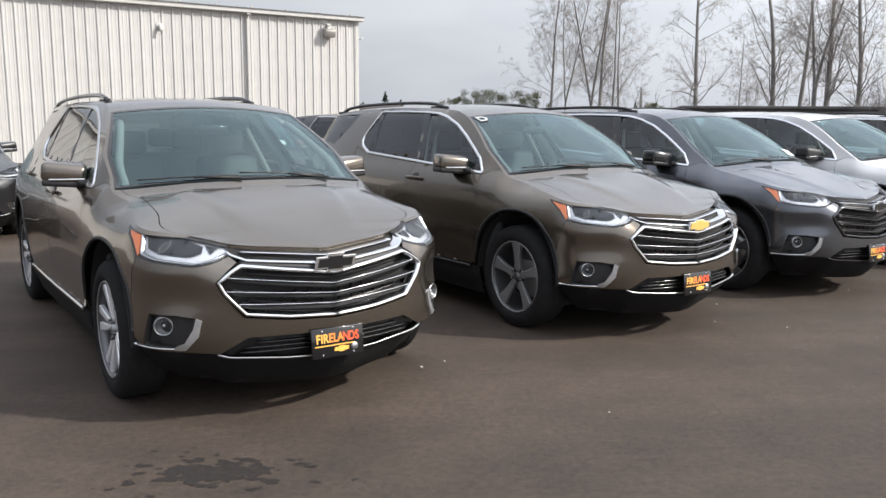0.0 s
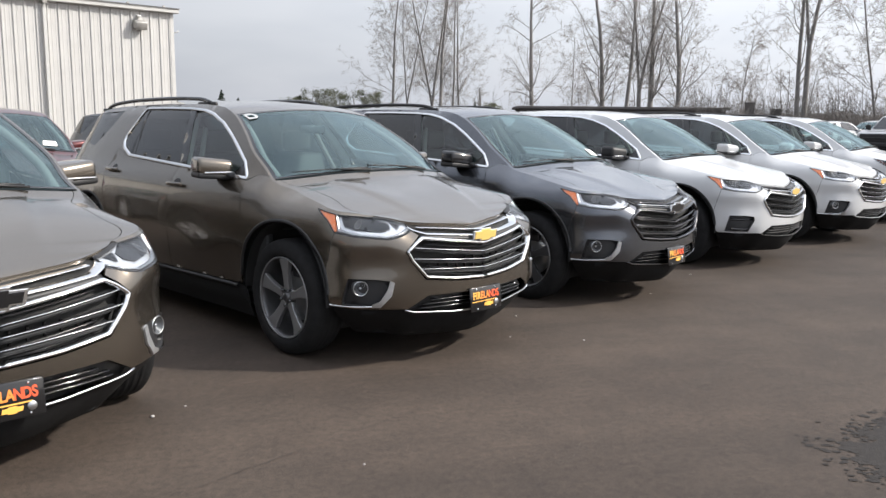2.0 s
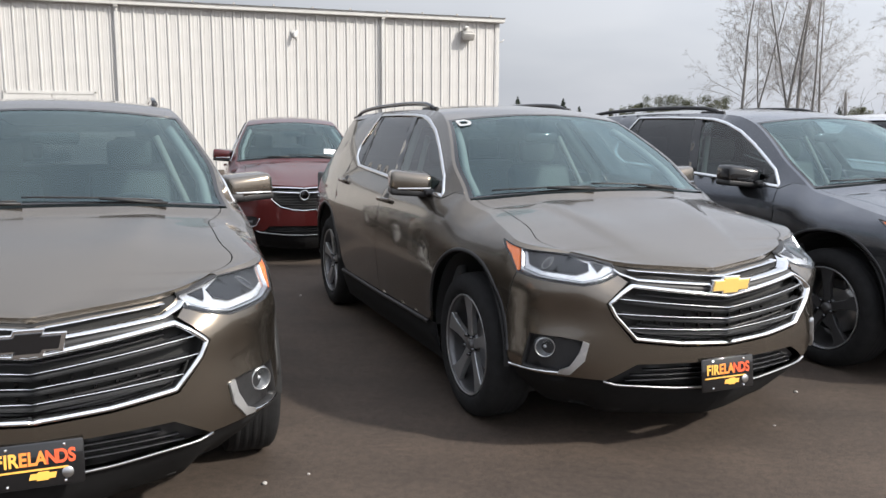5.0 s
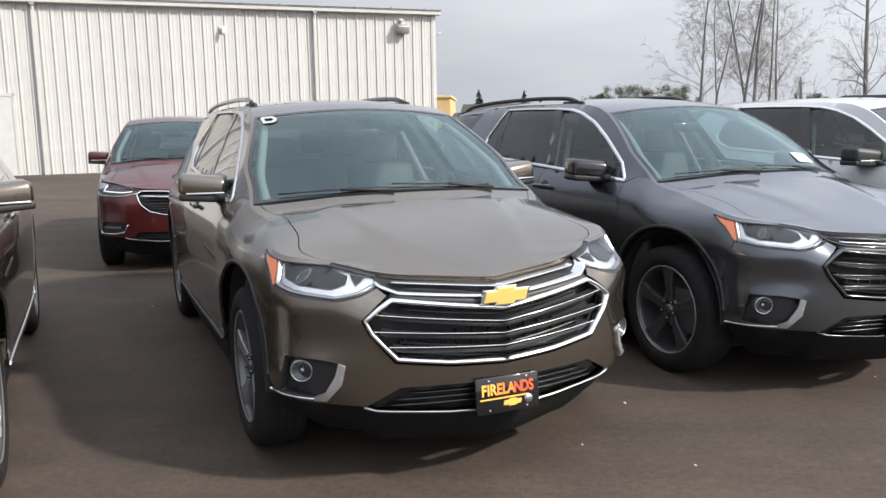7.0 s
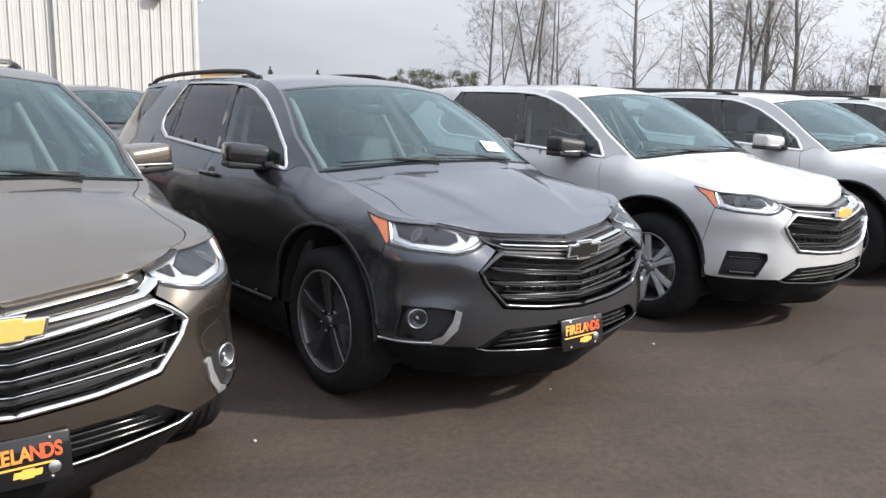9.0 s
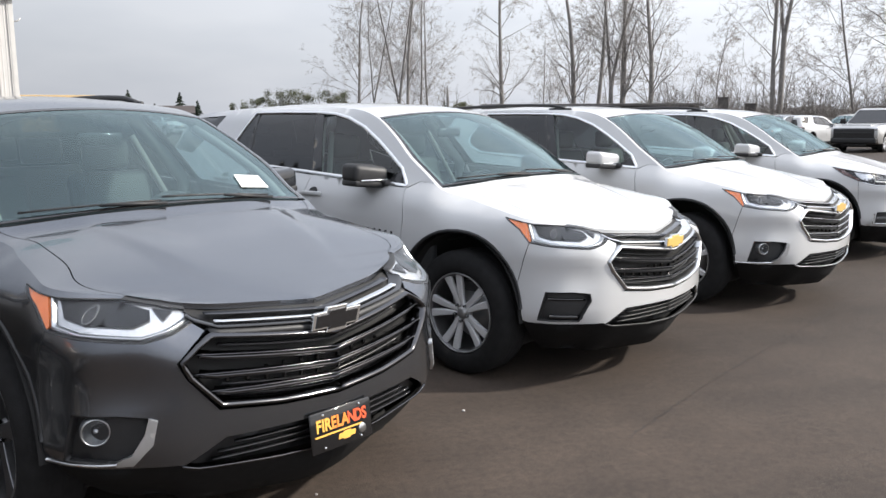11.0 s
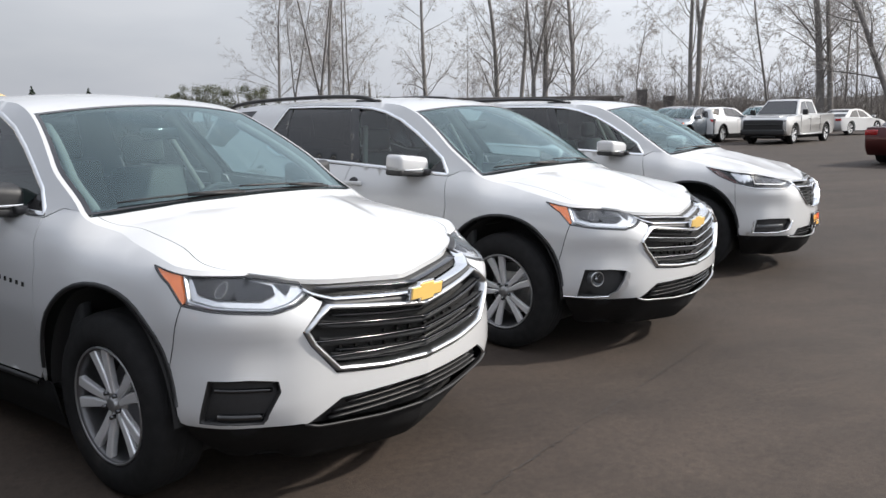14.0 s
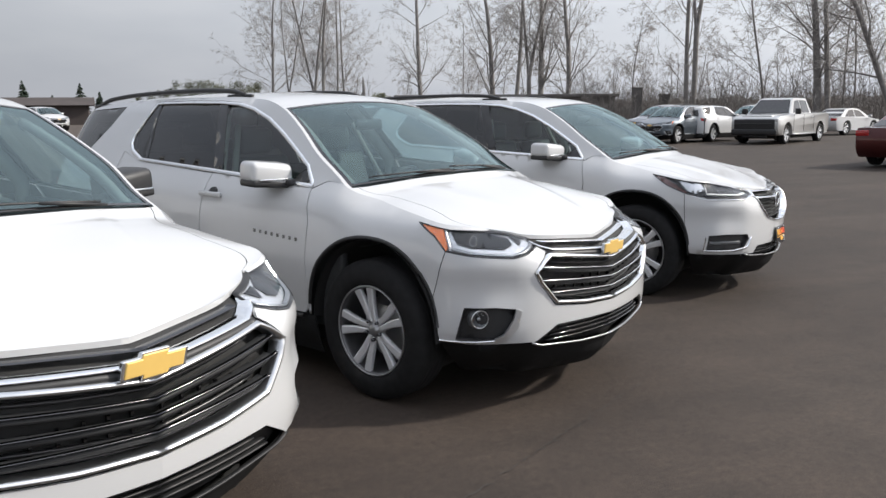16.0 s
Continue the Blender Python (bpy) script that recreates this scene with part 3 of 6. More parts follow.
def seat(car, x, y, wide=.5, high=.62):
    s = new("seat")
    s.parent = car
    s.matrix_basis = pose(x, y, 0)
    part("cushion", box_bm(-.5, .02, -wide / 2, wide / 2, .55, .72, .05, seg=3), LEATHER, s)
    part("backrest", box_bm(-.08, .06, -wide / 2, wide / 2, .68, .68 + high, .05, m=Matrix.Translation((-.47, 0, .7)) @ Matrix.Rotation(radians(-14), 4, "Y") @ Matrix.Translation((0, 0, -.7)), seg=3), LEATHER, s)
    for yy in ([0] if wide < .7 else [-.42, .42]):
        part("headrest", box_bm(-.69, -.60, yy - .14, yy + .14, 1.30, 1.48, .04, seg=3), LEATHER, s)


def emblem(car, sh, kind, x, z):
    """The badge on the grille: a plain slanted cross, or a plain ring."""
    base = Matrix.Translation((x, 0, z)) @ Matrix(((0, 0, 1, 0), (1, 0, 0, 0), (0, 1, 0, 0), (0, 0, 0, 1)))
    e = new("emblem")
    e.parent = car
    if kind == "ring":
        bm = bmesh.new()
        bmesh.ops.create_uvsphere(bm, u_segments=20, v_segments=8, radius=.055, matrix=Matrix.Translation((x, 0, z)) @ Matrix.Diagonal((.15, 1, 1, 1)))
        part("badge_disc", bm, BLACK_CHROME, e)
        bm = bmesh.new()
        add_tube(bm, [(x + .008, .055 * math.cos(a * math.pi / 16), z + .055 * math.sin(a * math.pi / 16)) for a in range(33)], .006, 8)
        part("badge_ring", bm, CHROME, e)
        return
    cross = [(-.105, -.024), (-.042, -.024), (-.048, -.036), (.037, -.036), (.043, -.024), (.093, -.024), (.105, .024), (.042, .024), (.048, .036), (-.037, .036), (-.043, .024), (-.093, .024)]
    for nm, k, d0, d, mt in (("badge_rim", 1.12 if kind == "gold" else 1.16, 0, .018, CHROME), ("badge_face", 1.0, .006, .017, GOLD if kind == "gold" else GLOSSBLACK)):
        bm = bmesh.new()
        prism(bm, [(a * k, b * k * (1.06 if 1 < k < 1.15 else 1.16 if k > 1 else 1)) for a, b in cross], d, base @ Matrix.Translation((0, 0, d0)))
        bmesh.ops.recalc_face_normals(bm, faces=bm.faces)
        bmesh.ops.bevel(bm, geom=bm.edges[:], offset=.003, segments=2, profile=.5, affect="EDGES")
        part(nm, bm, mt, e, smooth=False)


def plate(car, x, z):
    """The dealer's plate below the grille: black, with a word, a rule and two small marks."""
    p = part("license_plate", box_bm(-.006, .002, -.152, .152, -.078, .078, .006), GLOSSBLACK, car, "black dealer plate with yellow and orange lettering", m=pose(x, 0, z, 0, -6, 0))
    face = Matrix.Translation((.003, 0, 0)) @ Matrix(((0, 0, 1, 0), (1, 0, 0, 0), (0, 1, 0, 0), (0, 0, 0, 1)))
    word = "FIRELANDS"
    wide = [.56, .30, .64, .57, .53, .66, .68, .68, .60]
    x0, k = -.128, .256 / sum(wide)
    for i, ch in enumerate(word):
        x0 += wide[i] * k / 2
        lettering("letter", ch, .066, (PLATE_YELLOW, PLATE_AMBER, PLATE_ORANGE)[i // 3], p, face @ Matrix.Translation((x0, .022, 0)), .0015, .80)
        x0 += wide[i] * k / 2
    part("rule", box_bm(.002, .005, -.135, .10, -.018, -.012), PLATE_YELLOW, p, smooth=False)
    bm = bmesh.new()
    cross = [(-.105, -.024), (-.042, -.024), (-.048, -.036), (.037, -.036), (.043, -.024), (.093, -.024), (.105, .024), (.042, .024), (.048, .036), (-.037, .036), (-.043, .024), (-.093, .024)]
    prism(bm, [(a * .42, b * .42) for a, b in cross], .002, face @ Matrix.Translation((.02, -.038, 0)))
    part("gold_mark", bm, PLATE_YELLOW, p, smooth=False)
    bm = bmesh.new()
    lathe(bm, [(0, .004), (.017, .004), (.02, .002), (.02, 0)], 16)
    part("round_mark", bm, SATIN, p, m=Matrix.Translation((.003, .098, -.035)) @ Matrix.Rotation(radians(-90), 4, "Z"))
    for yy in (-.09, .09):
        for zz in (-.064, .064):
            bm = bmesh.new()
            bmesh.ops.create_uvsphere(bm, u_segments=8, v_segments=6, radius=.006, matrix=Matrix.Translation((.003, yy, zz)))
            part("bolt", bm, CHROME, p)


def suv(name, m, label, group, color, style=TRAVELLER, rim="five", bright=True, badge="gold", fog=True, caps=None, rack=True, plated=True, frame_mat=None, edge_mat=None, fine=1.0, tag=False, sticker=False, shut=False, sills=False):
    """A tall family car with all its parts. x forward from the front axle."""
    sh = SUV
    car = thing(name, m, label, "car", group)
    col = PAINT[color]
    hi = CHROME if bright else BLACK_CHROME
    st = .05 * fine
    s_nose, s_aw, s_at = 0.0, sh.near("x", -.27), sh.near("x", -1.02)
    s_end = float(sh.s[-1])
    lamp, grille, intake, pocket = style["lamp"], style["grille"], style["intake"], style["fog"]
    ci = style["cut"]
    arch_f = ARCH_F
    # front bumper
    k_arch = next(i for i, p in enumerate(arch_f) if p[1] > ci[1])
    it = max(range(len(lamp)), key=lambda i: -lamp[i][0])      # innermost lamp point
    low = [p for p in lamp[it:]]                                               # lamp underside, inner to outer
    end = min(range(len(low)), key=lambda i: abs(low[i][0] - X(.505, .88)[0]))
    ig = max(range(len(grille)), key=lambda i: grille[i][1])
    gouter = [p for p in grille[ig:]]
    nose = [(0, intake[0][1] + .004)] + [(s, z + .004) for s, z in intake[1:3]] + [intake[3], (intake[3][0] + .01, .405), X(.50, .412)] + arch_f[:k_arch]
    nose += low[:end + 1][::-1] + gouter
    if style is LUXURY:
        nose = [(0, intake[0][1] + .004)] + [(s, z + .004) for s, z in intake[1:3]] + [intake[3], (intake[3][0] + .01, .395), X(.50, .412)] + arch_f[:k_arch]
        nose += low[:end + 1][::-1] + gouter
    part("front_bumper", patch(sh, nose, [pocket], 0, st), col, car)
    part("lower_valance", patch(sh, [(0, .165), (0, intake[-1][1] - .006)] + [(s, z - .006) for s, z in intake[-2:3:-1]] + [(intake[3][0] + .015, .398), X(.47, .405), X(.44, .20)], (), -.012, st), VALANCE, car)
    # fenders
    s_l0 = lamp[3][0]
    fend = arch_f[k_arch - 1:] + [X(-.488, .46), X(-.475, .76), X(-.455, .96), X(-.498, 1.145), X(-.42, 1.19), (s_aw + .03, sh.top(s_aw + .03))] + rail_path(sh, s_aw, s_l0 - .01, 24) + lamp[:4][::-1] + lamp[it + end:][::-1]
    for sd, nm in ((1, "fender"), (-1, "fender")):
        part(nm, patch(sh, fend, (), 0, st, sides=(sd,)), col, car)
    # bonnet, with two soft ridges
    s_hood = sh.near("x", -.248)

    seam_s = np.linspace(0, s_hood, 240)
    seam_f = np.interp(seam_s, [0, s_l0 - .03, s_l0 + .02, sh.near("x", .44), sh.near("x", .3), sh.near("x", .05), s_hood], [.995, .985, .955, .875, .850, .872, .940])
    seam_f = np.convolve(np.pad(seam_f, 14, "edge"), np.hanning(29) / np.hanning(29).sum(), "valid")
    y_rail = sh.at(sh.near("x", -.15), sh.top(sh.near("x", -.15)))[1]

    def cut(s):
        return float(np.interp(s, seam_s, seam_f))

    def flatten(bm):
        """Takes the kick out of the bonnet's tail, towards the cowl."""
        for v in bm.verts:
            y = abs(v.co.y)
            d = max(.02 - .15 * y * y - v.co.x, 0)
            v.co.z -= min(max(3.0 - 3.6 * y * y, 1.2) * d * d, .006) * min(max((y_rail - y) / .07, 0), 1)
    bm = deck(sh, 0.004, s_hood, lambda s: -cut(s), cut, 56, 72, 0, both=False, thick=.02)
    for v in bm.verts:
        r = abs(v.co.y) - (.24 + .24 * (.8 - v.co.x))
        k0, k1 = min(max((.80 - v.co.x) / .55, 0), 1), min(max((v.co.x + .22) / .3, 0), 1)
        k = k0 * k0 * (3 - 2 * k0) * k1 * k1 * (3 - 2 * k1)
        v.co.z += .012 * math.exp(-(r / (.05 if r > 0 else .15)) ** 2) * k
    flatten(bm)
    part("hood", bm, col, car)
    for sd in (1, -1):
        bm = bmesh.new()
        add_deck(bm, sh, s_l0, s_hood, lambda s: cut(s) + .006, 1.0, 30, 10, 0, both=False, thick=.01)
        flatten(bm)
        if sd < 0:
            bmesh.ops.scale(bm, vec=(1, -1, 1), verts=bm.verts)
            bmesh.ops.reverse_faces(bm, faces=bm.faces)
        part("fender_top", bm, col, car)
    # cowl and windscreen
    part("cowl", deck(sh, s_hood - .01, s_aw + .05, -.95, .95, 5, 20, -.02, both=False, thick=.01), TRIM, car)
    s_w0, s_w1 = s_aw - .002, s_at
    part("windshield", deck(sh, s_w0, s_w1, -.966, .966, 20, 24, -.004, both=False, thick=.004), WINDSHIELD, car)
    bm = bmesh.new()
    add_deck(bm, sh, s_w0, s_w1, .950, .976, 24, 2, -.001, thick=.004)
    add_deck(bm, sh, s_w0 - .0, s_w0 + .014, -.95, .95, 2, 24, -.001, both=False, thick=.003)
    add_deck(bm, sh, s_w1 - .02, s_w1 + .004, -.95, .95, 2, 24, -.001, both=False, thick=.003)
    part("windshield_seal", bm, GLOSSBLACK, car)
    for sd in (1, -1):
        bm = bmesh.new()
        add_deck(bm, sh, s_hood - .02, s_at + .01, .977, 1.0, 24, 3, 0, both=False, thick=.02)
        if sd < 0:
            bmesh.ops.scale(bm, vec=(1, -1, 1), verts=bm.verts)
            bmesh.ops.reverse_faces(bm, faces=bm.faces)
        part("pillar", bm, col, car)
    part("roof", deck(sh, s_at, s_end - .01, -1.0, 1.0, 40, 20, 0, both=False, thick=.02), col, car)
    part("headliner", deck(sh, s_at + .02, s_end - .3, -.94, .94, 14, 10, -.035, both=False, thick=.0), HEADLINER, car)
    # doors and side frame
    door_f = [X(-.478, .76), X(-.492, .46), X(-.52, .425), X(-1.492, .42), X(-1.520, .5), X(-1.515, .9)] + [X(-1.49, 1.196)] + [BELT[1], BELT[0]] + [X(-.462, .96)]
    door_r = [X(-1.522, .9), X(-1.527, .5), X(-1.50, .42), X(-2.40, .42), X(-2.52, .50), X(-2.60, .68), X(-2.72, .92), X(-2.75, 1.1), BELT[3], BELT[2], X(-1.497, 1.197)]
    rear_arch = [p for p in ARCH_R]
    k_r = next(i for i, p in enumerate(rear_arch) if p[1] > .70)
    frame_out = [X(-.50, 1.152), X(-.42, 1.193)] + rail_path(sh, s_aw + .03, s_end - .001, 60) + [(s_end - .001, .42)] + [X(-3.9, .42), X(-3.6, .42)] + rear_arch[k_r:][::-1] + [X(-2.61, .69), X(-2.727, .92), X(-2.757, 1.1), X(-2.707, 1.315)] + [(BELT[2][0], BELT[2][1] + .003), (BELT[1][0], BELT[1][1] + .003)]
    tail = [X(-3.72, 1.12), X(-3.98, 1.14), X(-3.97, 1.0), X(-3.80, .98)]
    backlight = [(s_end - .004, 1.2), (s_end - .004, 1.52), (sh.near("r", .55), 1.52), (sh.near("r", .62), 1.2)]
    for sd in (1, -1):
        part("side_frame", patch(sh, frame_out, [WINDOW, QUARTER, backlight], 0, st * 1.1, sides=(sd,)), col, car)
        for nm, outl, hx, hz in (("front_door", door_f, -1.40, 1.075), ("rear_door", door_r, -2.60, 1.135)):
            d = part(nm, patch(sh, outl, (), 0, st, sides=(sd,)), col, car)
            bm = bmesh.new()
            a = Vector(sh.at(sh.sx(hx - .12, hz), hz, .022)) * Vector((1, sd, 1))
            b = Vector(sh.at(sh.sx(hx + .12, hz), hz, .022)) * Vector((1, sd, 1))
            add_box(bm, -.115, .115, -.012, .012, -.016, .016, .01, m=Matrix.Translation((a + b) / 2) @ Matrix.Rotation(math.atan2((b - a).y, (b - a).x), 4, "Z"), seg=3)
            add_box(bm, -.112, -.08, -.03, .0, -.012, .012, .004, m=Matrix.Translation((a + b) / 2) @ Matrix.Rotation(math.atan2((b - a).y, (b - a).x), 4, "Z") if sd > 0 else Matrix.Translation((a + b) / 2 + Vector((0, .03, 0))))
            part("door_handle", bm, col, d)
            cup = [(sh.sx(hx + .05 * math.cos(t * math.pi / 6), hz + .012 + .032 * math.sin(t * math.pi / 6)), hz + .012 + .032 * math.sin(t * math.pi / 6)) for t in range(12)]
            part("handle_cup", patch(sh, cup, (), .0015, .02, 0, sides=(sd,)), TRIM, d)
        # glazing, front to rear, and black pillars between
        w = WINDOW
        top = [p for p in w[1:11]]
        bf, bt = X(-1.40, 1.217), X(-1.64, 1.655)
        rf, rt = X(-1.50, 1.219), X(-1.73, 1.66)
        qf, qt = X(-2.35, 1.259), X(-2.48, 1.667)
        part("front_window", patch(sh, [w[0]] + w[1:7] + [bt, bf], (), -.008, .06, .003, sides=(sd,)), SIDEGLASS if not shut else TINTED, car)
        part("rear_window", patch(sh, [rf, rt, w[8], qt, qf], (), -.008, .06, .003, sides=(sd,)), TINTED, car)
        part("rear_vent_window", patch(sh, [(qf[0] + .03, qf[1]), (qt[0] + .03, qt[1]), w[9], w[10], w[11], w[12], w[13]], (), -.008, .06, .003, sides=(sd,)), TINTED, car)
        part("pillar_trim", patch(sh, [bf, bt, rt, rf], (), -.004, .06, .006, sides=(sd,)), GLOSSBLACK, car)
        part("pillar_trim", patch(sh, [qf, qt, (qt[0] + .03, qt[1]), (qf[0] + .03, qf[1])], (), -.004, .06, .006, sides=(sd,)), GLOSSBLACK, car)
        part("quarter_window", patch(sh, QUARTER, (), -.004, .06, .006, sides=(sd,)), TINTED, car)
        part("window_molding", strip(sh, w, .024, .007, True, .03, (sd,)), CHROME, car)
        part("rocker_molding", strip(sh, [X(-.53, .405), X(-1.5, .40), X(-2.5, .405)], .022, .012, False, .06, (sd,)), CHROME if sills else TRIM, car)
        part("rocker_panel", patch(sh, [X(-.45, .41), X(-.43, .18), X(-2.62, .18), X(-2.55, .41)], (), -.015, .08, .01, sides=(sd,)), VALANCE, car)
        part("wheel_arch_trim", strip(sh, ARCH_F[1:-1], .022, .006, False, .04, (sd,)), TRIM, car)
        part("wheel_arch_trim", strip(sh, ARCH_R[1:-1], .022, .006, False, .04, (sd,)), TRIM, car)
        part("tail_light", patch(sh, tail, (), .006, .05, .01, sides=(sd,)), TAILRED, car)
        # name badge on the door: eight small bars
        for k in range(8):
            x0 = -.945 + k * .055
            part("badge_letter", patch(sh, [X(x0, .890 - k * .003), X(x0 + .018, .890 - k * .003), X(x0 + .018, .870 - k * .003), X(x0, .870 - k * .003)], (), .004, .05, .006, sides=(sd,)), LETTER, car, smooth=False)
    part("rear_glass", patch(sh, backlight, (), -.004, .08, .004), TINTED, car)
    part("rear_valance", patch(sh, [X(-3.62, .40), (s_end - .001, .40), (s_end - .001, .22), X(-3.7, .22)], (), -.015, .1, .01), TRIM, car)
    # headlights
    amb = style["amber"]
    for sd in (1, -1):
        part("bumper_seam", strip(sh, [arch_f[k_arch - 1], low[end]], .005, .0015, False, .03, (sd,), .004), LINER, car)
    for sd in (1, -1):
        h = part("headlight", patch(sh, lamp, (), -.024, .03, .0, sides=(sd,)), REFLECTOR if style is TRAVELLER else LAMP_DARK, car, "clear headlight with an amber corner" if style is TRAVELLER else "slim dark headlight with a smoked red corner")
        part("lens", patch(sh, rounded(lamp, .012, 2), (), .002, .04, .03, sides=(sd,)), LENS, h)
        part("amber_marker", patch(sh, amb, (), -.006, .04, .012, sides=(sd,)), AMBER if style is TRAVELLER else SMOKED, h)
        part("lamp_edge", strip(sh, lamp + lamp[:1], .009, .001, False, .03, (sd,), .02), TRIM, h)
        if style is LUXURY:
            part("lamp_wing", patch(sh, [X(.36, 1.0), X(.52, .978), X(.56, .935), X(.50, .905), X(.44, .925)], (), -.014, .03, .008, sides=(sd,)), REFLECTOR, h)
            part("lamp_molding", strip(sh, [Y(.43, .878), Y(.60, .852), X(.60, .857), X(.46, .893)], .010, .004, False, .03, (sd,), .02), CHROME, h)
            part("lamp_signature", strip(sh, [X(.545, .965), X(.585, .90), Y(.62, .885), Y(.50, .893)], .010, -.006, False, .03, (sd,), .014), PAPER, h)
        else:
            part("lamp_housing", patch(sh, [X(.490, .978), X(.60, .960), Y(.62, .930), Y(.64, .905), Y(.70, .888), X(.605, .902), X(.540, .918)], (), -.014, .03, .008, sides=(sd,)), LAMP_DARK, h)
            part("lamp_facet", patch(sh, [Y(.605, .936), Y(.545, .922), Y(.60, .900)], (), -.014, .03, .008, sides=(sd,)), LAMP_DARK, h)
            part("lamp_divider", strip(sh, [X(.468, .990), X(.524, .896), X(.62, .874), Y(.69, .858), Y(.60, .876), Y(.525, .897)], .008, -.002, False, .02, (sd,), .016), SATIN, h)
        hx, hz, r = (.598, .929, .026) if style is TRAVELLER else (.66, .905, .020)
        s0 = sh.sx(hx, hz)
        bowl = [(s0 + r * math.cos(2 * math.pi * k / 20), hz + r * math.sin(2 * math.pi * k / 20)) for k in range(20)]
        part("projector", patch(sh, bowl, (), -.009, .02, .006, sides=(sd,)), GLOSSBLACK, h)
        part("projector_ring", strip(sh, bowl, .005, -.007, True, .01, (sd,), .006), SHROUD, h)
    # grille
    g = part("grille", patch(sh, grille, (), -.075, .06, .0), MESH, car, "wide grille with bars in a bright frame" if bright else "wide dark grille with black bars")
    for sd in (1,):
        if style is TRAVELLER:
            fr = [Y(0, .786), Y(.25, .816), Y(.475, .846), Y(.53, .815), Y(.59, .768), Y(.565, .712), Y(.47, .602), Y(.25, .574), Y(0, .560)]
            part("grille_frame", strip(sh, fr, .027, .012, False, .03, depth=.06), frame_mat or hi, g)
            for ze, zc, ye in ((.790, .728, .555), (.722, .676, .56), (.655, .622, .51)):
                row = [(y, zc + (ze - zc) * y / ye) for y in np.linspace(0, ye, 9)]
                low_row = [Y(y * .86, z - .02) for y, z in row] + [Y(ye * .95, ze - .008)]
                part("grille_bar", strip(sh, low_row, .028, -.016, False, .04, depth=.03), GRILLE_GREY if bright else BLACK_CHROME, g)
                part("grille_bar_edge", strip(sh, [Y(y, z) for y, z in row], .0062 if bright else .006, -.004, False, .04, depth=.014), edge_mat or hi, g)
            for sd2 in (1, -1):
                for k in range(6):
                    y0 = .05 + k * .075
                    part("grille_vane", patch(sh, [Y(y0, .60), Y(y0 + .010, .60), Y(y0 + .010, .70), Y(y0, .70)], (), -.055, .06, .012, sides=(sd2,)), GLOSSBLACK, g, smooth=False)
            for zz in (.80, .755, .705, .66, .62):
                part("shutter", strip(sh, [Y(0, zz - .05), Y(.25, zz - .025), Y(.45, zz)], .012, -.05, False, .08, depth=.012), SHUTTER, g)
            # the upper opening under the bonnet's lip and the wide main bar
            up = [Y(0, .893), Y(.25, .912), Y(.50, .928), Y(.515, .885), Y(.49, .862), Y(.25, .832), Y(0, .80)]
            part("upper_grille", patch(sh, up, (), -.05, .06, .0), MESH, g)
            part("bar_seat", strip(sh, [Y(0, .809), Y(.25, .835), Y(.475, .858)], .034, .003, False, .04, depth=.03), TRIM, g)
            part("upper_bar", strip(sh, [Y(0, .866), Y(.25, .887), Y(.45, .903)], .006, -.004, False, .04, depth=.03), edge_mat or hi, g)
            part("main_bar", strip(sh, [Y(0, .832), Y(.25, .852), Y(.44, .868), Y(.50, .892), Y(.515, .908)], .015, .012, False, .03, depth=.05), hi if bright else GLOSSBLACK, g)
            if not bright:
                part("main_bar_edge", strip(sh, [Y(0, .849), Y(.25, .869), Y(.44, .884)], .007, .012, False, .03, depth=.02), CHROME, g)
        else:
            part("grille_frame", strip(sh, grille, .016, .012, False, .03, depth=.06), CHROME, g)
            part("grille_wing", strip(sh, [Y(.05, .835), Y(.2, .842), Y(.40, .85)], .018, .004, False, .03, depth=.04), CHROME, g)
            for k in range(7):
                part("grille_bar", strip(sh, [Y(0, .67 + k * .03), Y(.36 - abs(k - 4) * .02, .675 + k * .03)], .007, -.04, False, .08, depth=.02), GRILLE_GREY, g)
            part("grille_wing_lower", strip(sh, [Y(.44, .868), Y(.47, .872), Y(.52, .868)], .010, .006, False, .03, depth=.02), CHROME, g)
    emblem(car, sh, badge, .952 if style is TRAVELLER else .93, .838 if style is TRAVELLER else .81)
    # lower intake with its bars and bright lip
    li = part("lower_intake", patch(sh, intake, (), -.05, .06, .0), TRIM, car)
    for zz, y1 in ((.445, .42), (.42, .48), (.395, .50)):
        part("intake_bar", strip(sh, [Y(.0, zz - .005), Y(y1, zz)], .01, -.02, False, .06, depth=.02), TRIM if frame_mat else GLOSSBLACK, li)
    part("intake_lip", strip(sh, [Y(0, .343), Y(.25, .350), Y(.55, .380), Y(.602, .397), Y(.56, .425)][:4], .012, .006, False, .04), TRIM if frame_mat else SATIN if bright or style is LUXURY else BLACK_CHROME, li)
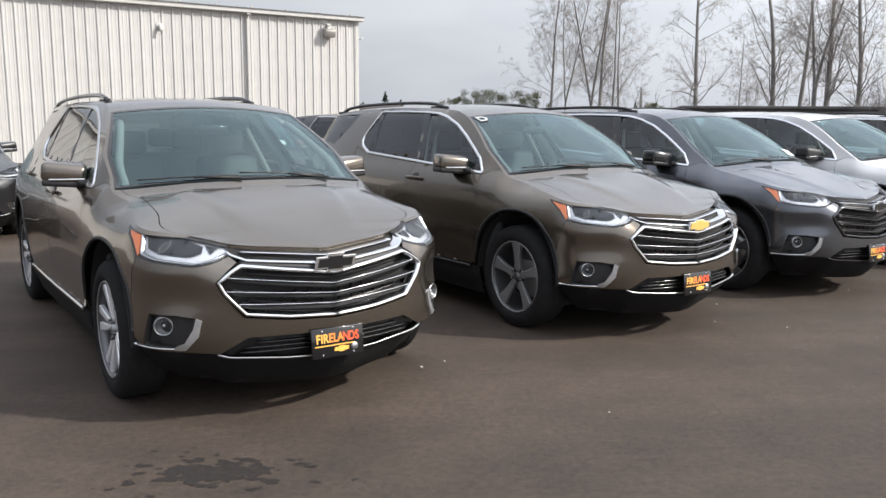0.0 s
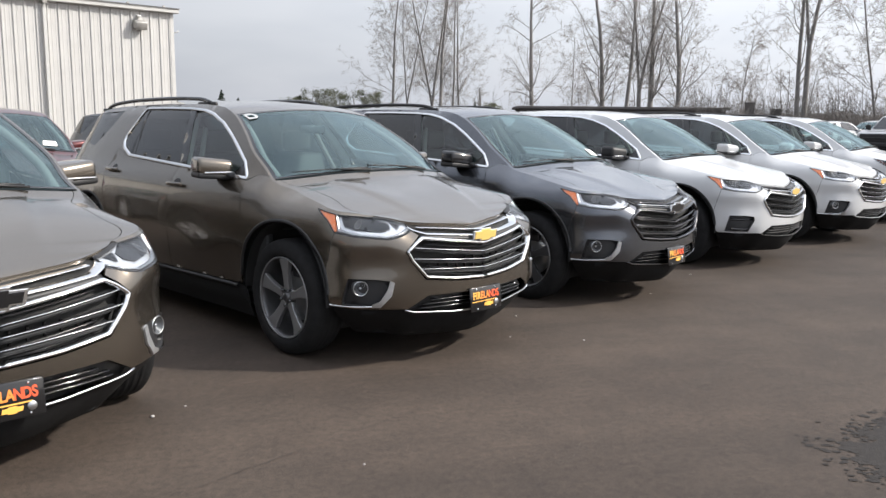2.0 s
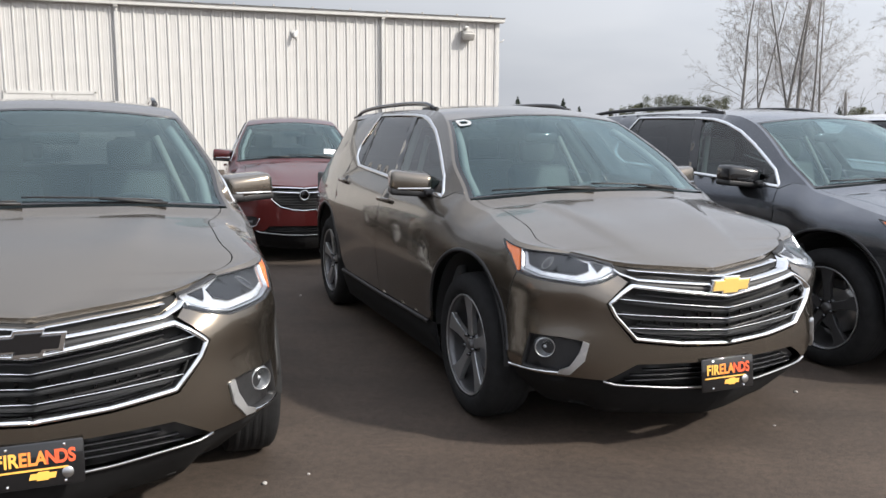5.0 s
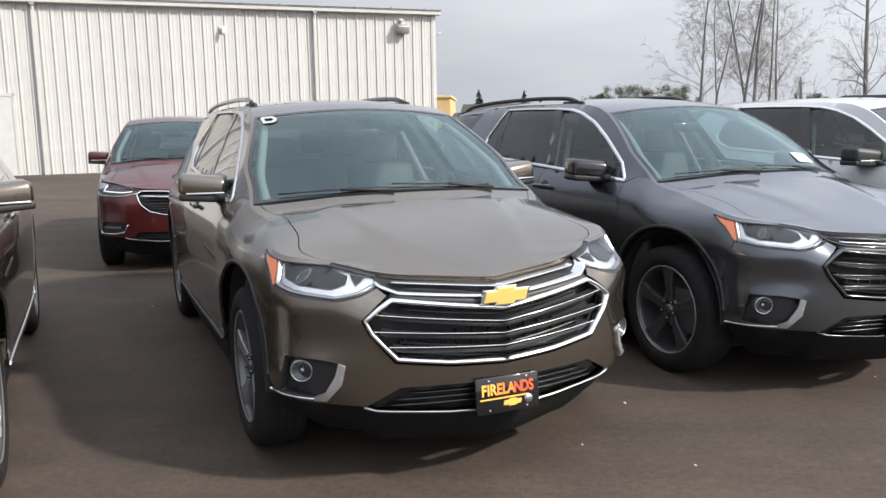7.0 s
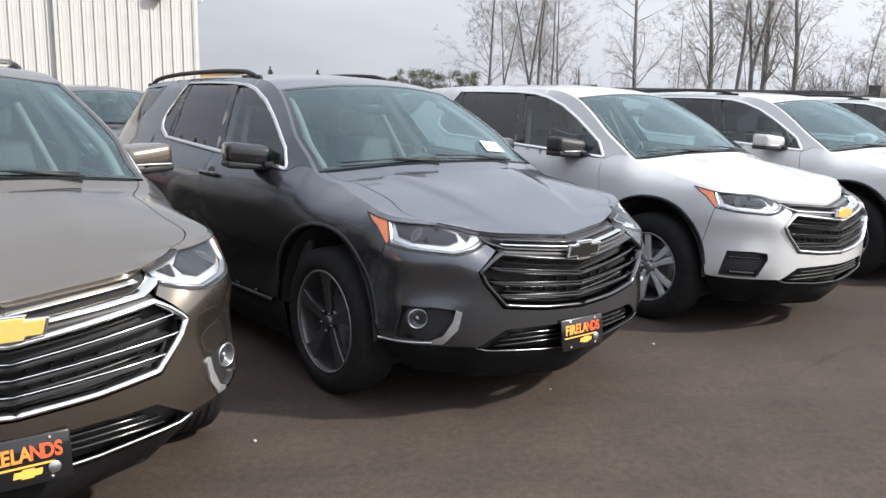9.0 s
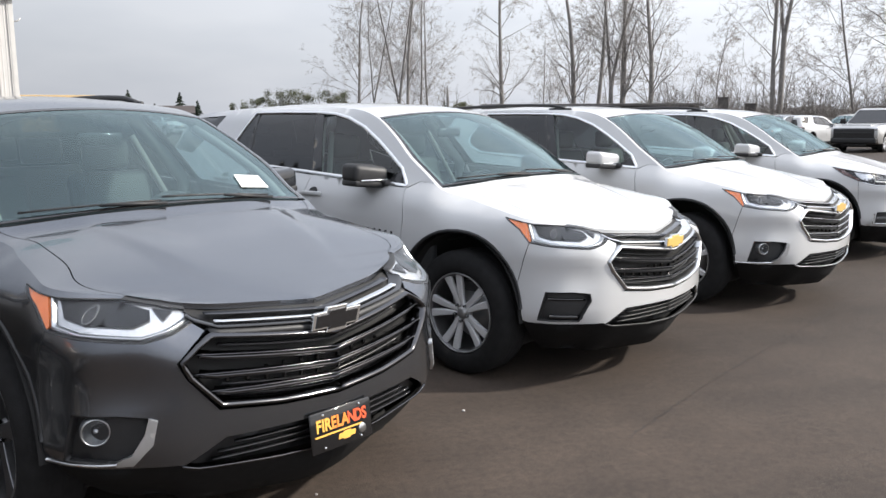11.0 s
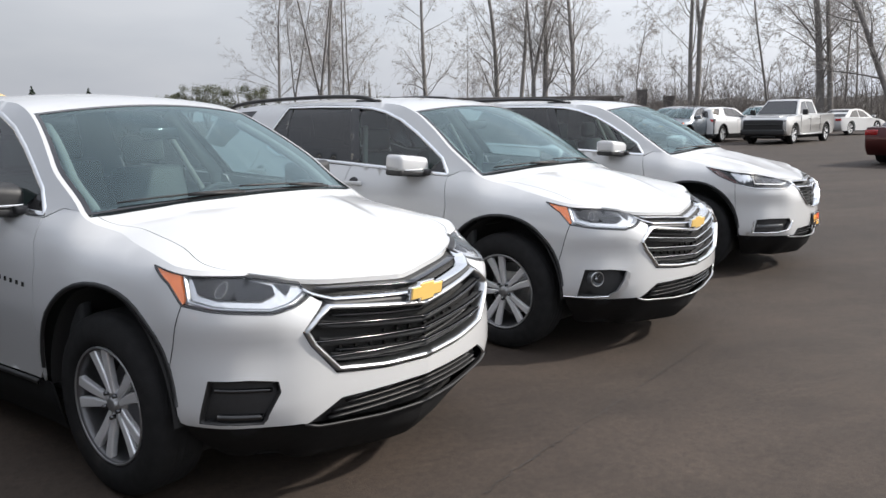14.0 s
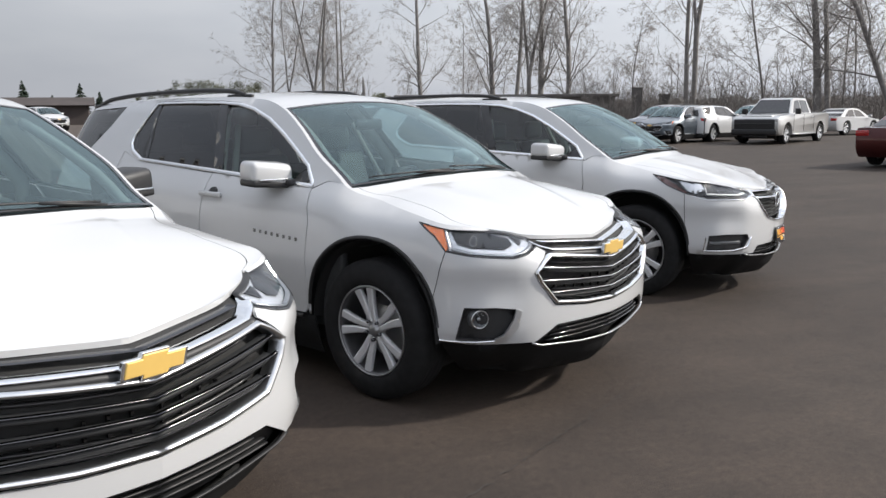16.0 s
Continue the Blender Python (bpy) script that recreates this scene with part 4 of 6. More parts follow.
    for sd in (1, -1):
        f = part("fog_bezel", patch(sh, pocket, (), -.03, .04, .0, sides=(sd,)), TRIM, car)
        part("bezel_edge", strip(sh, pocket, .02, -.002, True, .03, (sd,), .03), TRIM, f)
        if fog and style is LUXURY:
            part("fog_light", strip(sh, [X(.63, .50), Y(.66, .50)], .03, -.015, False, .03, (sd,), .02), SHROUD, f)
            part("fog_molding", strip(sh, [X(.60, .55), X(.585, .44), Y(.72, .435), Y(.60, .46), Y(.56, .54)], .016, .010, False, .03, (sd,), .03), CHROME, f)
        elif fog:
            c = Vector(sh.at(sh.sx(.665, .538), .538, -.044)) * Vector((1, sd, 1))
            turn = Matrix.Translation(c) @ Matrix.Rotation(radians(-62 if sd > 0 else -118), 4, "Z")
            bm = bmesh.new()
            lathe(bm, [(0, .006), (.012, .004), (.02, .012), (.038, .026), (.044, .033), (.051, .028), (.054, -.01)], 24)
            part("fog_light", bm, SHROUD, f, m=turn)
            bm = bmesh.new()
            lathe(bm, [(.042, .028), (.044, .034), (.047, .034), (.050, .024)], 24)
            part("fog_ring", bm, SATIN, f, m=turn)
            bm = bmesh.new()
            lathe(bm, [(0, .036), (.025, .034), (.042, .028)], 24)
            part("fog_lens", bm, LENS, f, m=turn)
            bm = bmesh.new()
            lathe(bm, [(0, .022), (.008, .02), (.01, .004)], 12)
            part("fog_bulb", bm, REFLECTOR, f, m=turn)
            if style is TRAVELLER:
                part("fog_blade", patch(sh, [Y(.775, .420), Y(.732, .421), Y(.684, .495), Y(.668, .578), Y(.690, .588), Y(.703, .532), Y(.740, .460), Y(.775, .440)], (), .010, .02, .022, sides=(sd,)), FOG_TRIM, f)
            part("fog_molding", strip(sh, [X(.475, .418), X(.58, .418), Y(.775, .425), Y(.735, .435)] if style is TRAVELLER else pocket[2:] , .016, .008, False, .03, (sd,), .03), CHROME if bright else SATIN, f)
        else:
            part("bezel_slot", strip(sh, [X(.63, .45), Y(.74, .445)], .03, -.012, False, .03, (sd,), .02), GLOSSBLACK, f)
            part("bezel_slot", strip(sh, [X(.62, .555), Y(.71, .55)], .02, -.02, False, .03, (sd,), .02), GLOSSBLACK, f)
    if plated:
        plate(car, .982 if style is TRAVELLER else .985, .412 if style is TRAVELLER else .50)
    # mirrors
    for sd in (1, -1):
        mr = new("side_mirror")
        mr.parent = car
        bm = bmesh.new()
        add_box(bm, -.10, .10, -.13, .13, -.02, .102, .034, m=Matrix.Translation((-.80, .985 * sd, 1.2)) @ Matrix.Rotation(radians(12 * sd), 4, "Z") @ Matrix.Rotation(radians(4 * sd), 4, "X"), seg=4)
        for v in bm.verts:
            k = max(0, (v.co.x + .80) / .1)
            v.co.z -= .014 * k * k
        part("mirror_cap", bm, caps or col, mr)
        bm = bmesh.new()
        add_box(bm, -.098, .098, -.125, .131, -.05, -.005, .016, m=Matrix.Translation((-.80, .983 * sd, 1.2)) @ Matrix.Rotation(radians(12 * sd), 4, "Z") @ Matrix.Rotation(radians(4 * sd), 4, "X"), seg=3)
        add_box(bm, -.03, .05, -.06, .08, -.04, -.0, .012, m=Matrix.Translation((-.70, .87 * sd, 1.195)), seg=2)
        part("mirror_base", bm, TRIM, mr)
        part("mirror_sail", patch(sh, [X(-.51, 1.17), X(-.585, 1.265), X(-.70, 1.18)], (), .0, .04, .006, sides=(sd,)), GLOSSBLACK, mr)
        if bright:
            part("turn_signal", box_bm(-.005, .004, -.09, .115, -.006, .006, .003, m=Matrix.Translation((-.70, 1.0 * sd, 1.197)) @ Matrix.Rotation(radians(12 * sd), 4, "Z")), CHROME, mr)
        part("mirror_glass", box_bm(-.112, -.10, -.10, .10, -.02, .085, .004, m=Matrix.Translation((-.80, .985 * sd, 1.2)) @ Matrix.Rotation(radians(12 * sd), 4, "Z")), CHROME, mr)
    # roof rack
    if rack:
        for sd in (1, -1):
            rk = new("roof_rack")
            rk.parent = car
            pts = []
            for x, h in ((-1.55, .0), (-1.62, .014), (-1.75, .030), (-2.2, .038), (-2.9, .038), (-3.35, .030), (-3.52, .014), (-3.6, 0)):
                q = sh.at(sh.near("x", x), sh.top(sh.near("x", x)))
                pts.append((q[0], (q[1] - .035) * sd, q[2] + .012 + h))
            bm = bmesh.new()
            add_tube(bm, spline(pts, 40)[0].tolist(), .017, 8)
            part("rail", bm, TRIM if color != "brown" else GLOSSBLACK, rk)
            for i in (1, 6):
                x, y, z = pts[i]
                part("foot", box_bm(-.14, .14, -.016, .016, -.045, -.006, .012, m=Matrix.Translation((x, y, z))), TRIM, rk)
    # wipers
    for y0, y1 in ((-.10, -.66), (.52, -.08)):
        wp = new("wiper")
        wp.parent = car

        def on(y, f):
            s = s_w0 + f
            x, yr, z = sh.at(s, sh.top(s))
            return Vector(sh.deck(s, abs(y) / yr, .014)) * Vector((1, 1 if y > 0 else -1, 1))
        bm = bmesh.new()
        add_tube(bm, [on(y0, -.02), on((y0 + y1) / 2, .012)], .008, 6)
        part("wiper_arm", bm, TRIM, wp)
        bm = bmesh.new()
        add_tube(bm, [on(y0 + (y1 - y0) * k / 8 - .02, .004 + .026 * k / 8) for k in range(9)], .005, 6)
        part("wiper_blade", bm, TRIM, wp)
    # cabin
    part("cabin_floor", box_bm(-4.0, -.35, -.84, .84, .32, .40, .02), INTERIOR, car)
    part("underbody", box_bm(-4.0, .36, -.76, .76, .20, .34, .04), LINER, car)
    part("front_subframe", box_bm(.34, .74, -.48, .48, .19, .36, .04), LINER, car)
    part("engine_bay", box_bm(-.25, .80, -.42, .42, .3, .84, .04), LINER, car)
    for sd in (1, -1):
        part("door_card", box_bm(-3.9, -.3, min(sd * .80, sd * .86), max(sd * .80, sd * .86), .38, 1.14, .02), INTERIOR, car)
        for cx in (0, -3.071):
            bm = bmesh.new()
            n = 16
            ring = [[bm.verts.new((cx + .47 * math.cos(math.pi * k / n), sd * y, .40 + .5 * math.sin(math.pi * k / n))) for k in range(n + 1)] for y in (.58, .935)]
            base = bm.verts.new((cx, sd * .58, .4))
            for k in range(n):
                bm.faces.new((ring[0][k], ring[0][k + 1], ring[1][k + 1], ring[1][k]))
                bm.faces.new((base, ring[0][k + 1], ring[0][k]))
            part("wheel_liner", bm, LINER, car)
    bm = bmesh.new()
    add_box(bm, -.85, -.22, -.80, .80, .80, 1.10, .07, seg=3)
    add_box(bm, -.90, -.60, .18, .58, 1.06, 1.17, .05, seg=3)
    part("dashboard", bm, INTERIOR, car)
    sw = new("steering_wheel")
    sw.parent = car
    sw.matrix_basis = pose(-.98, .38, 1.02, 0, -66, 0)
    bm = bmesh.new()
    add_tube(bm, [(.185 * math.cos(a * math.pi / 16), .185 * math.sin(a * math.pi / 16), 0) for a in range(33)], .016, 8, cap=False)
    part("wheel_rim", bm, LEATHER, sw)
    bm = bmesh.new()
    add_box(bm, -.06, .07, -.08, .08, -.03, .02, .02)
    add_box(bm, -.02, .02, -.18, .18, -.015, .005, .005)
    add_box(bm, -.18, 0, -.02, .02, -.015, .005, .005)
    part("spokes", bm, INTERIOR, sw)
    seat(car, -1.05, .38)
    seat(car, -1.05, -.38)
    seat(car, -2.15, 0, 1.35)
    seat(car, -3.0, 0, 1.25, .5)
    for sd in (1, -1):
        bm = bmesh.new()
        add_tube(bm, [Vector(sh.deck(s_w0 + .06 + (s_w1 - s_w0 - .08) * k / 8, .90, -.07)) * Vector((1, sd, 1)) for k in range(9)], .026, 8)
        part("pillar_cover", bm, HEADLINER, car)
    part("rear_view_mirror", box_bm(-.02, .015, -.12, .12, -.035, .035, .015, m=Matrix.Translation((-.92, 0, 1.50))), GLOSSBLACK, car)
    for sd in (1, -1):
        bm = bmesh.new()
        a, b = sh.at(sh.sx(-1.52, 1.22), 1.22, -.06), sh.at(sh.sx(-1.72, 1.62), 1.62, -.06)
        add_tube(bm, [(a[0], a[1] * sd, .9), (a[0], a[1] * sd, a[2]), (b[0], b[1] * sd, b[2])], .045, 8)
        part("inner_pillar", bm, HEADLINER, car)
        bm = bmesh.new()
        add_tube(bm, [(b[0] + .06, (b[1] - .05) * sd, b[2] - .12), (a[0] + .05, (a[1] - .05) * sd, .95)], .022, 6)
        part("seat_belt", bm, HEADLINER, car)
    for x in (0.0, -3.071):
        for sd in (1, -1):
            wheel_parts(car, x, sd, rim)
    if tag:
        def on_screen(y, f):
            s = s_w0 + f
            x, yr, z = sh.at(s, sh.top(s))
            return Vector(sh.deck(s, abs(y) / yr, .004)) * Vector((1, 1 if y > 0 else -1, 1))
        bm = bmesh.new()
        bm.faces.new([bm.verts.new(on_screen(y, f)) for y, f in ((.58, .08), (.38, .08), (.40, .17), (.58, .17))])
        part("paper_tag", bm, PAPER, car, smooth=False)
    if sticker:
        def on_screen2(y, f):
            s = s_w1 - f
            x, yr, z = sh.at(s, sh.top(s))
            return Vector(sh.deck(s, abs(y) / yr, .004)) * Vector((1, 1 if y > 0 else -1, 1))
        bm = bmesh.new()
        out = [on_screen2(-.56 + .035 * math.cos(a), .07 - .04 * math.sin(a)) for a in np.linspace(-1.57, 1.57, 9)] + [on_screen2(-.61, .03), on_screen2(-.61, .11)]
        inn = [on_screen2(-.564 + .018 * math.cos(a), .07 - .02 * math.sin(a)) for a in np.linspace(-1.57, 1.57, 9)] + [on_screen2(-.593, .05), on_screen2(-.593, .09)]
        vo, vi = [bm.verts.new(p) for p in out], [bm.verts.new(p) for p in inn]
        for i in range(len(vo)):
            j = (i + 1) % len(vo)
            bm.faces.new((vo[i], vo[j], vi[j], vi[i]))
        part("windshield_sticker", bm, STICKER, car, smooth=False)
    return car


ROW = "family cars parked in a row"
suv("family_car", pose(-.78, 5.058, 0, 0, 0, -59.2), "bronze-brown family SUV with bright grille and black emblem, parked on asphalt", ROW, "brown", rim="split", badge="black", fog=True, sills=True)
suv("family_car", pose(1.759, 6.586, 0, 0, 0, -59.2), "bronze-brown family SUV with gold emblem and dark five-spoke wheels", ROW, "brown", rim="five", sticker=True)
suv("family_car", pose(3.957, 7.941, 0, 0, 0, -58.1), "dark grey family SUV with black grille and a windshield tag", ROW, "grey", rim="five_dark", bright=False, badge="black", caps=GLOSSBLACK, tag=True)
suv("family_car", pose(6.265, 9.357, 0, 0, 0, -57.9), "white family SUV with black mirrors and no roof rack", ROW, "white", frame_mat=SATIN, edge_mat=BLACK_CHROME, rim="split_bright", fog=False, caps=TRIM, rack=False, plated=False)
suv("family_car", pose(8.71, 10.713, 0, 0, 0, -60.3), "white family SUV with gold emblem, chrome fog trim and roof rack", ROW, "white", rim="split_bright", plated=False)
suv("luxury_car", pose(11.43, 12.46, 0, 0, 0, -55), "white SUV with a small rounded grille, parked at the row's end", ROW, "white", style=LUXURY, rim="split", badge="ring")


# ---- the lot's ground, which rises gently away from the row ----
def rise(x, y):
    slope = 0.022 - 0.0150 * min(max(x / 15, 0), 1)
    return slope * min(max(math.hypot(x - 3, y - 3) - 11, 0), 34)


def asphalt():
    m = bpy.data.materials.new("asphalt")
    m.use_nodes = True
    nt = m.node_tree
    b = nt.nodes["Principled BSDF"]
    tc = nt.nodes.new("ShaderNodeTexCoord")

    def noisy(scale, detail=6, rough=.6, stretch=None):
        n = nt.nodes.new("ShaderNodeTexNoise")
        n.inputs["Scale"].default_value, n.inputs["Detail"].default_value, n.inputs["Roughness"].default_value = scale, detail, rough
        if stretch:
            mp = nt.nodes.new("ShaderNodeMapping")
            mp.inputs["Rotation"].default_value = (0, 0, radians(stretch[1]))
            mp.inputs["Scale"].default_value = stretch[0]
            nt.links.new(tc.outputs["Object"], mp.inputs[0])
            nt.links.new(mp.outputs[0], n.inputs["Vector"])
        else:
            nt.links.new(tc.outputs["Object"], n.inputs["Vector"])
        return n.outputs["Fac"]

    def ramp(src, a, b_, ca, cb):
        r = nt.nodes.new("ShaderNodeValToRGB")
        r.color_ramp.elements[0].position, r.color_ramp.elements[0].color = a, (*ca, 1)
        r.color_ramp.elements[1].position, r.color_ramp.elements[1].color = b_, (*cb, 1)
        nt.links.new(src, r.inputs[0])
        return r.outputs[0]

    def blend(kind, fac, a, c):
        n = nt.nodes.new("ShaderNodeMixRGB")
        n.blend_type = kind
        n.inputs[0].default_value = fac
        nt.links.new(a, n.inputs[1])
        nt.links.new(c, n.inputs[2])
        return n.outputs[0]
    broad = ramp(noisy(.35, 5), .35, .7, (.061, .048, .040), (.083, .067, .056))
    streak = ramp(noisy(.5, 6, .65, ((.35, 2.4, 1), -32)), .35, .75, (.75, .75, .75), (1.18, 1.16, 1.14))
    blotch = ramp(noisy(2.2, 6), .3, .7, (.80, .80, .80), (1.14, 1.125, 1.10))
    grit = blend("MULTIPLY", 1, ramp(noisy(160, 3, .7), .3, .72, (.5, .5, .5), (1.5, 1.47, 1.43)), ramp(noisy(24, 5, .75), .32, .7, (.70, .70, .70), (1.28, 1.27, 1.25)))
    # colour graded along x: paler at the row's near end, darker farther on
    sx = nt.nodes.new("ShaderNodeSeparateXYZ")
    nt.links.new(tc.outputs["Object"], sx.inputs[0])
    along_x = nt.nodes.new("ShaderNodeMapRange")
    along_x.inputs[1].default_value, along_x.inputs[2].default_value = 1.0, 13.0
    nt.links.new(sx.outputs[0], along_x.inputs[0])
    graded = ramp(along_x.outputs[0], 0, 1, (1.0, .98, .96), (.57, .545, .53))
    broad = blend("MULTIPLY", 1, broad, graded)
    c = blend("MULTIPLY", 1, blend("MULTIPLY", 1, blend("MULTIPLY", 1, broad, streak), blotch), grit)
    nt.links.new(c, b.inputs["Base Color"])
    b.inputs["Roughness"].default_value = .82
    b.inputs["Specular IOR Level"].default_value = .35
    bp = nt.nodes.new("ShaderNodeBump")
    bp.inputs["Strength"].default_value, bp.inputs["Distance"].default_value = .55, .006
    nt.links.new(noisy(140, 4, .7), bp.inputs["Height"])
    nt.links.new(bp.outputs[0], b.inputs["Normal"])
    return m


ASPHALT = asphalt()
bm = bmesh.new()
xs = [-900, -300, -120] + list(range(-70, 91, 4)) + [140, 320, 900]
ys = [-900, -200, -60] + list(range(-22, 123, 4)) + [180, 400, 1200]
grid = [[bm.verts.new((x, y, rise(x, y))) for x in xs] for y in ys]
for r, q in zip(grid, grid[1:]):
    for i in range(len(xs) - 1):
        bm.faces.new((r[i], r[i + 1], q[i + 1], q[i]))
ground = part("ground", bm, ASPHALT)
tagged(ground, "worn brown-grey asphalt of a dealer's car lot", "asphalt", kind="structure")

# damp spots, cracks and pebbles on the asphalt
DAMP = material("damp_asphalt", (.023, .0195, .0175), rough=.8, spec=.3, vary=.25, scale=30, bump=.4, bscale=140)
rng = random.Random(4)


def damp_patch(cx, cy, spread, count, size=1.0):
    bm = bmesh.new()
    for k in range(count):
        a, d = rng.uniform(0, 6.28), abs(rng.gauss(0, 1))
        x, y = cx + spread[0] * d * math.cos(a), cy + spread[1] * d * math.sin(a)
        r0 = size * rng.uniform(.006, .034) * max(.4, 1.3 - d * .4)
        ph = [rng.uniform(0, 6.28) for _ in range(3)]
        pts = []
        for j in range(14):
            t = j / 14 * 6.28
            r = r0 * (1 + .3 * math.sin(2 * t + ph[0]) + .22 * math.sin(3 * t + ph[1]) + .15 * math.sin(5 * t + ph[2]))
            pts.append((x + r * 1.5 * math.cos(t), y + r * math.sin(t), .002 + k * .000002))
        bm.faces.new([bm.verts.new(p) for p in pts])
    return tagged(part("damp_stain", bm, DAMP), "dark damp splashes on the asphalt", "stain", kind="stuff")


damp_patch(-.80, 3.52, (.30, .12), 110)


def damp_pool(cx, cy, rx, ry, specks):
    """A ragged damp area with splashes about its edge."""
    bm = bmesh.new()

    def edge(a):
        d = Vector((math.cos(a), math.sin(a), 0))
        return 1 + .30 * noise.noise(d * 1.3) + .22 * noise.noise(d * 4.1) + .16 * noise.noise(d * 11)
    rim = [6.2832 * k / 260 for k in range(260)]
    bm.faces.new([bm.verts.new((cx + rx * edge(a) * math.cos(a), cy + ry * edge(a) * math.sin(a), .002)) for a in rim])
    for k in range(specks):
        a = rng.uniform(0, 6.2832)
        f = edge(a) * (1 + abs(rng.gauss(0, .16)))
        x, y, r0 = cx + rx * f * math.cos(a), cy + ry * f * math.sin(a), rng.uniform(.004, .016)
        ph = rng.uniform(0, 6.28)
        bm.faces.new([bm.verts.new((x + r0 * (1.4 + .5 * math.sin(3 * t + ph)) * math.cos(t), y + r0 * (1 + .4 * math.sin(2 * t + ph)) * math.sin(t), .0022 + k * .000002)) for t in (6.2832 * j / 11 for j in range(11))])
    return tagged(part("damp_stain", bm, DAMP), "grey damp patch with a ragged edge on the asphalt", "stain", kind="stuff")


damp_pool(4.08, 3.56, .58, .50, 560)
# pale sand lying in a streak
GRIT = material("pale_grit", (.105, .090, .076), rough=.95, vary=.25, scale=40)
gv, gf = [], []
lane = spline([(2.1, 4.0), (2.62, 4.42), (3.99, 5.34), (6.48, 6.83), (7.97, 7.72)], 200)[0]
for k in range(5200):
    q = lane[rng.randrange(200)]
    x, y, r = q[0] + rng.gauss(0, .045), q[1] + rng.gauss(0, .045), rng.uniform(.001, .003)
    i = len(gv)
    gv += [(x - r, y - r, .0005), (x + r, y - r * .6, .0005), (x, y + r, .0005), (x, y, r * .8)]
    gf += [(i, i + 1, i + 3), (i + 1, i + 2, i + 3), (i + 2, i, i + 3)]
me = bpy.data.meshes.new("sand_streak")
me.from_pydata(gv, [], gf)
me.materials.append(GRIT)
tagged(new("sand_streak", me), "thin streak of pale sand on the asphalt", "sand", kind="stuff")

CRACK = material("crack_filler", (.040, .034, .030), rough=.9, vary=.2)


def crack(points, width):
    bm = bmesh.new()
    p = [Vector((*q, 0)) for q in spline(points, 160)[0]]
    row = []
    for i, q in enumerate(p):
        d = (p[min(i + 1, 159)] - p[max(i - 1, 0)]).normalized()
        n = Vector((-d.y, d.x, 0))
        q = q + n * rng.gauss(0, .008)
        w = width * rng.uniform(.1, 1.3)
        row.append([bm.verts.new(q + n * w / 2 + Vector((0, 0, .0045))), bm.verts.new(q - n * w / 2 + Vector((0, 0, .0045)))])
    for a, b in zip(row, row[1:]):
        bm.faces.new((a[0], a[1], b[1], b[0]))
    return tagged(part("crack", bm, CRACK), "thin crack running across the worn asphalt", "crack", kind="structure")


crack([(-0.39, 3.55), (-0.12, 3.73), (0.78, 4.34), (2.0, 5.09)], .004)
crack([(5.96, 7.58), (7.04, 8.36), (8.76, 9.49), (9.45, 9.94)], .009)
STONE = material("pebble", (.36, .34, .32), rough=.9, vary=.2)
for i, (x, y, r) in enumerate([(.2, 5.06, .012), (.36, 5.19, .008), (2.86, 6.81, .011), (2.6, 6.2, .007), (3.1, 6.0, .008), (5.3, 8.2, .010), (1.2, 4.2, .006), (4.4, 7.4, .007), (-1.0, 9.0, .012)]):
    bm = bmesh.new()
    bmesh.ops.create_icosphere(bm, subdivisions=2, radius=r)
    for v in bm.verts:
        v.co *= 1 + .25 * noise.noise(v.co * 90 + Vector((i, 0, 0)))
        v.co.z *= .6
    tagged(part("pebble", bm, STONE, m=pose(x, y, r * .5)), "small pale pebble lying on the asphalt", "pebble", "pebbles on the lot")

# ---- the white metal building ----
WHITE_METAL = material("white_metal_siding", (.50, .49, .472), rough=.45, vary=.04, scale=2.5, dirt=(.45, .43, .39), dirt_scale=1.2, dirt_at=.66, per_object=.03)
WHITE_TRIM = material("white_trim", (.50, .495, .475), rough=.45, vary=.05)
ROOF_METAL = material("roof_metal", (.55, .55, .53), rough=.4, metal=.3, vary=.08)
LAMP_GREY = material("lamp_housing", (.36, .35, .33), rough=.5, metal=.4, vary=.1)
LAMP_GLASS = material("lamp_glass", (.5, .5, .48), rough=.2)
HALL = pose(-1.1, 29.05, 0, 0, 0, 27.9)
hall = thing("metal_hall", HALL, "large white ribbed metal building with gutter and downspouts", "building")
HB, HT, WIDE = .0, 5.05, .92
prof = []
for k in range(3):
    x = k * WIDE / 3
    prof += [(x, 0), (x + .072, 0), (x + .082, -.007), (x + .102, -.007), (x + .112, 0), (x + .153, 0), (x + .165, -.034), (x + .198, -.034), (x + .210, 0), (x + .260, 0), (x + .270, -.007), (x + .290, -.007), (x + .300, 0)]
prof.append((WIDE - .004, 0))
panel = None
for i in range(38):
    if panel is None:
        bm = bmesh.new()
        lo = [bm.verts.new((x, y, HB)) for x, y in prof]
        hi_ = [bm.verts.new((x, y, HT)) for x, y in prof]
        for j in range(len(prof) - 1):
            bm.faces.new((lo[j], lo[j + 1], hi_[j + 1], hi_[j]))
        ob = part("wall_panel", bm, WHITE_METAL, hall, smooth=False)
        panel = ob.data
    else:
        ob = new("wall_panel", panel)
        ob.parent = hall
    ob.matrix_basis = Matrix.Translation((-WIDE * (i + 1), 0, 0))
part("end_wall", box_bm(-.02, .0, .01, 24, 0, HT), WHITE_METAL, hall, smooth=False)
part("inner_wall", box_bm(-35, -.03, .03, 24, 0, HT - .02), WHITE_TRIM, hall, smooth=False)
bm = bmesh.new()
v = [bm.verts.new(p) for p in ((-35.2, -.25, HT + .05), (.15, -.25, HT + .05), (.15, 12, HT + 1.0), (-35.2, 12, HT + 1.0), (.15, 24.3, HT + .05), (-35.2, 24.3, HT + .05))]
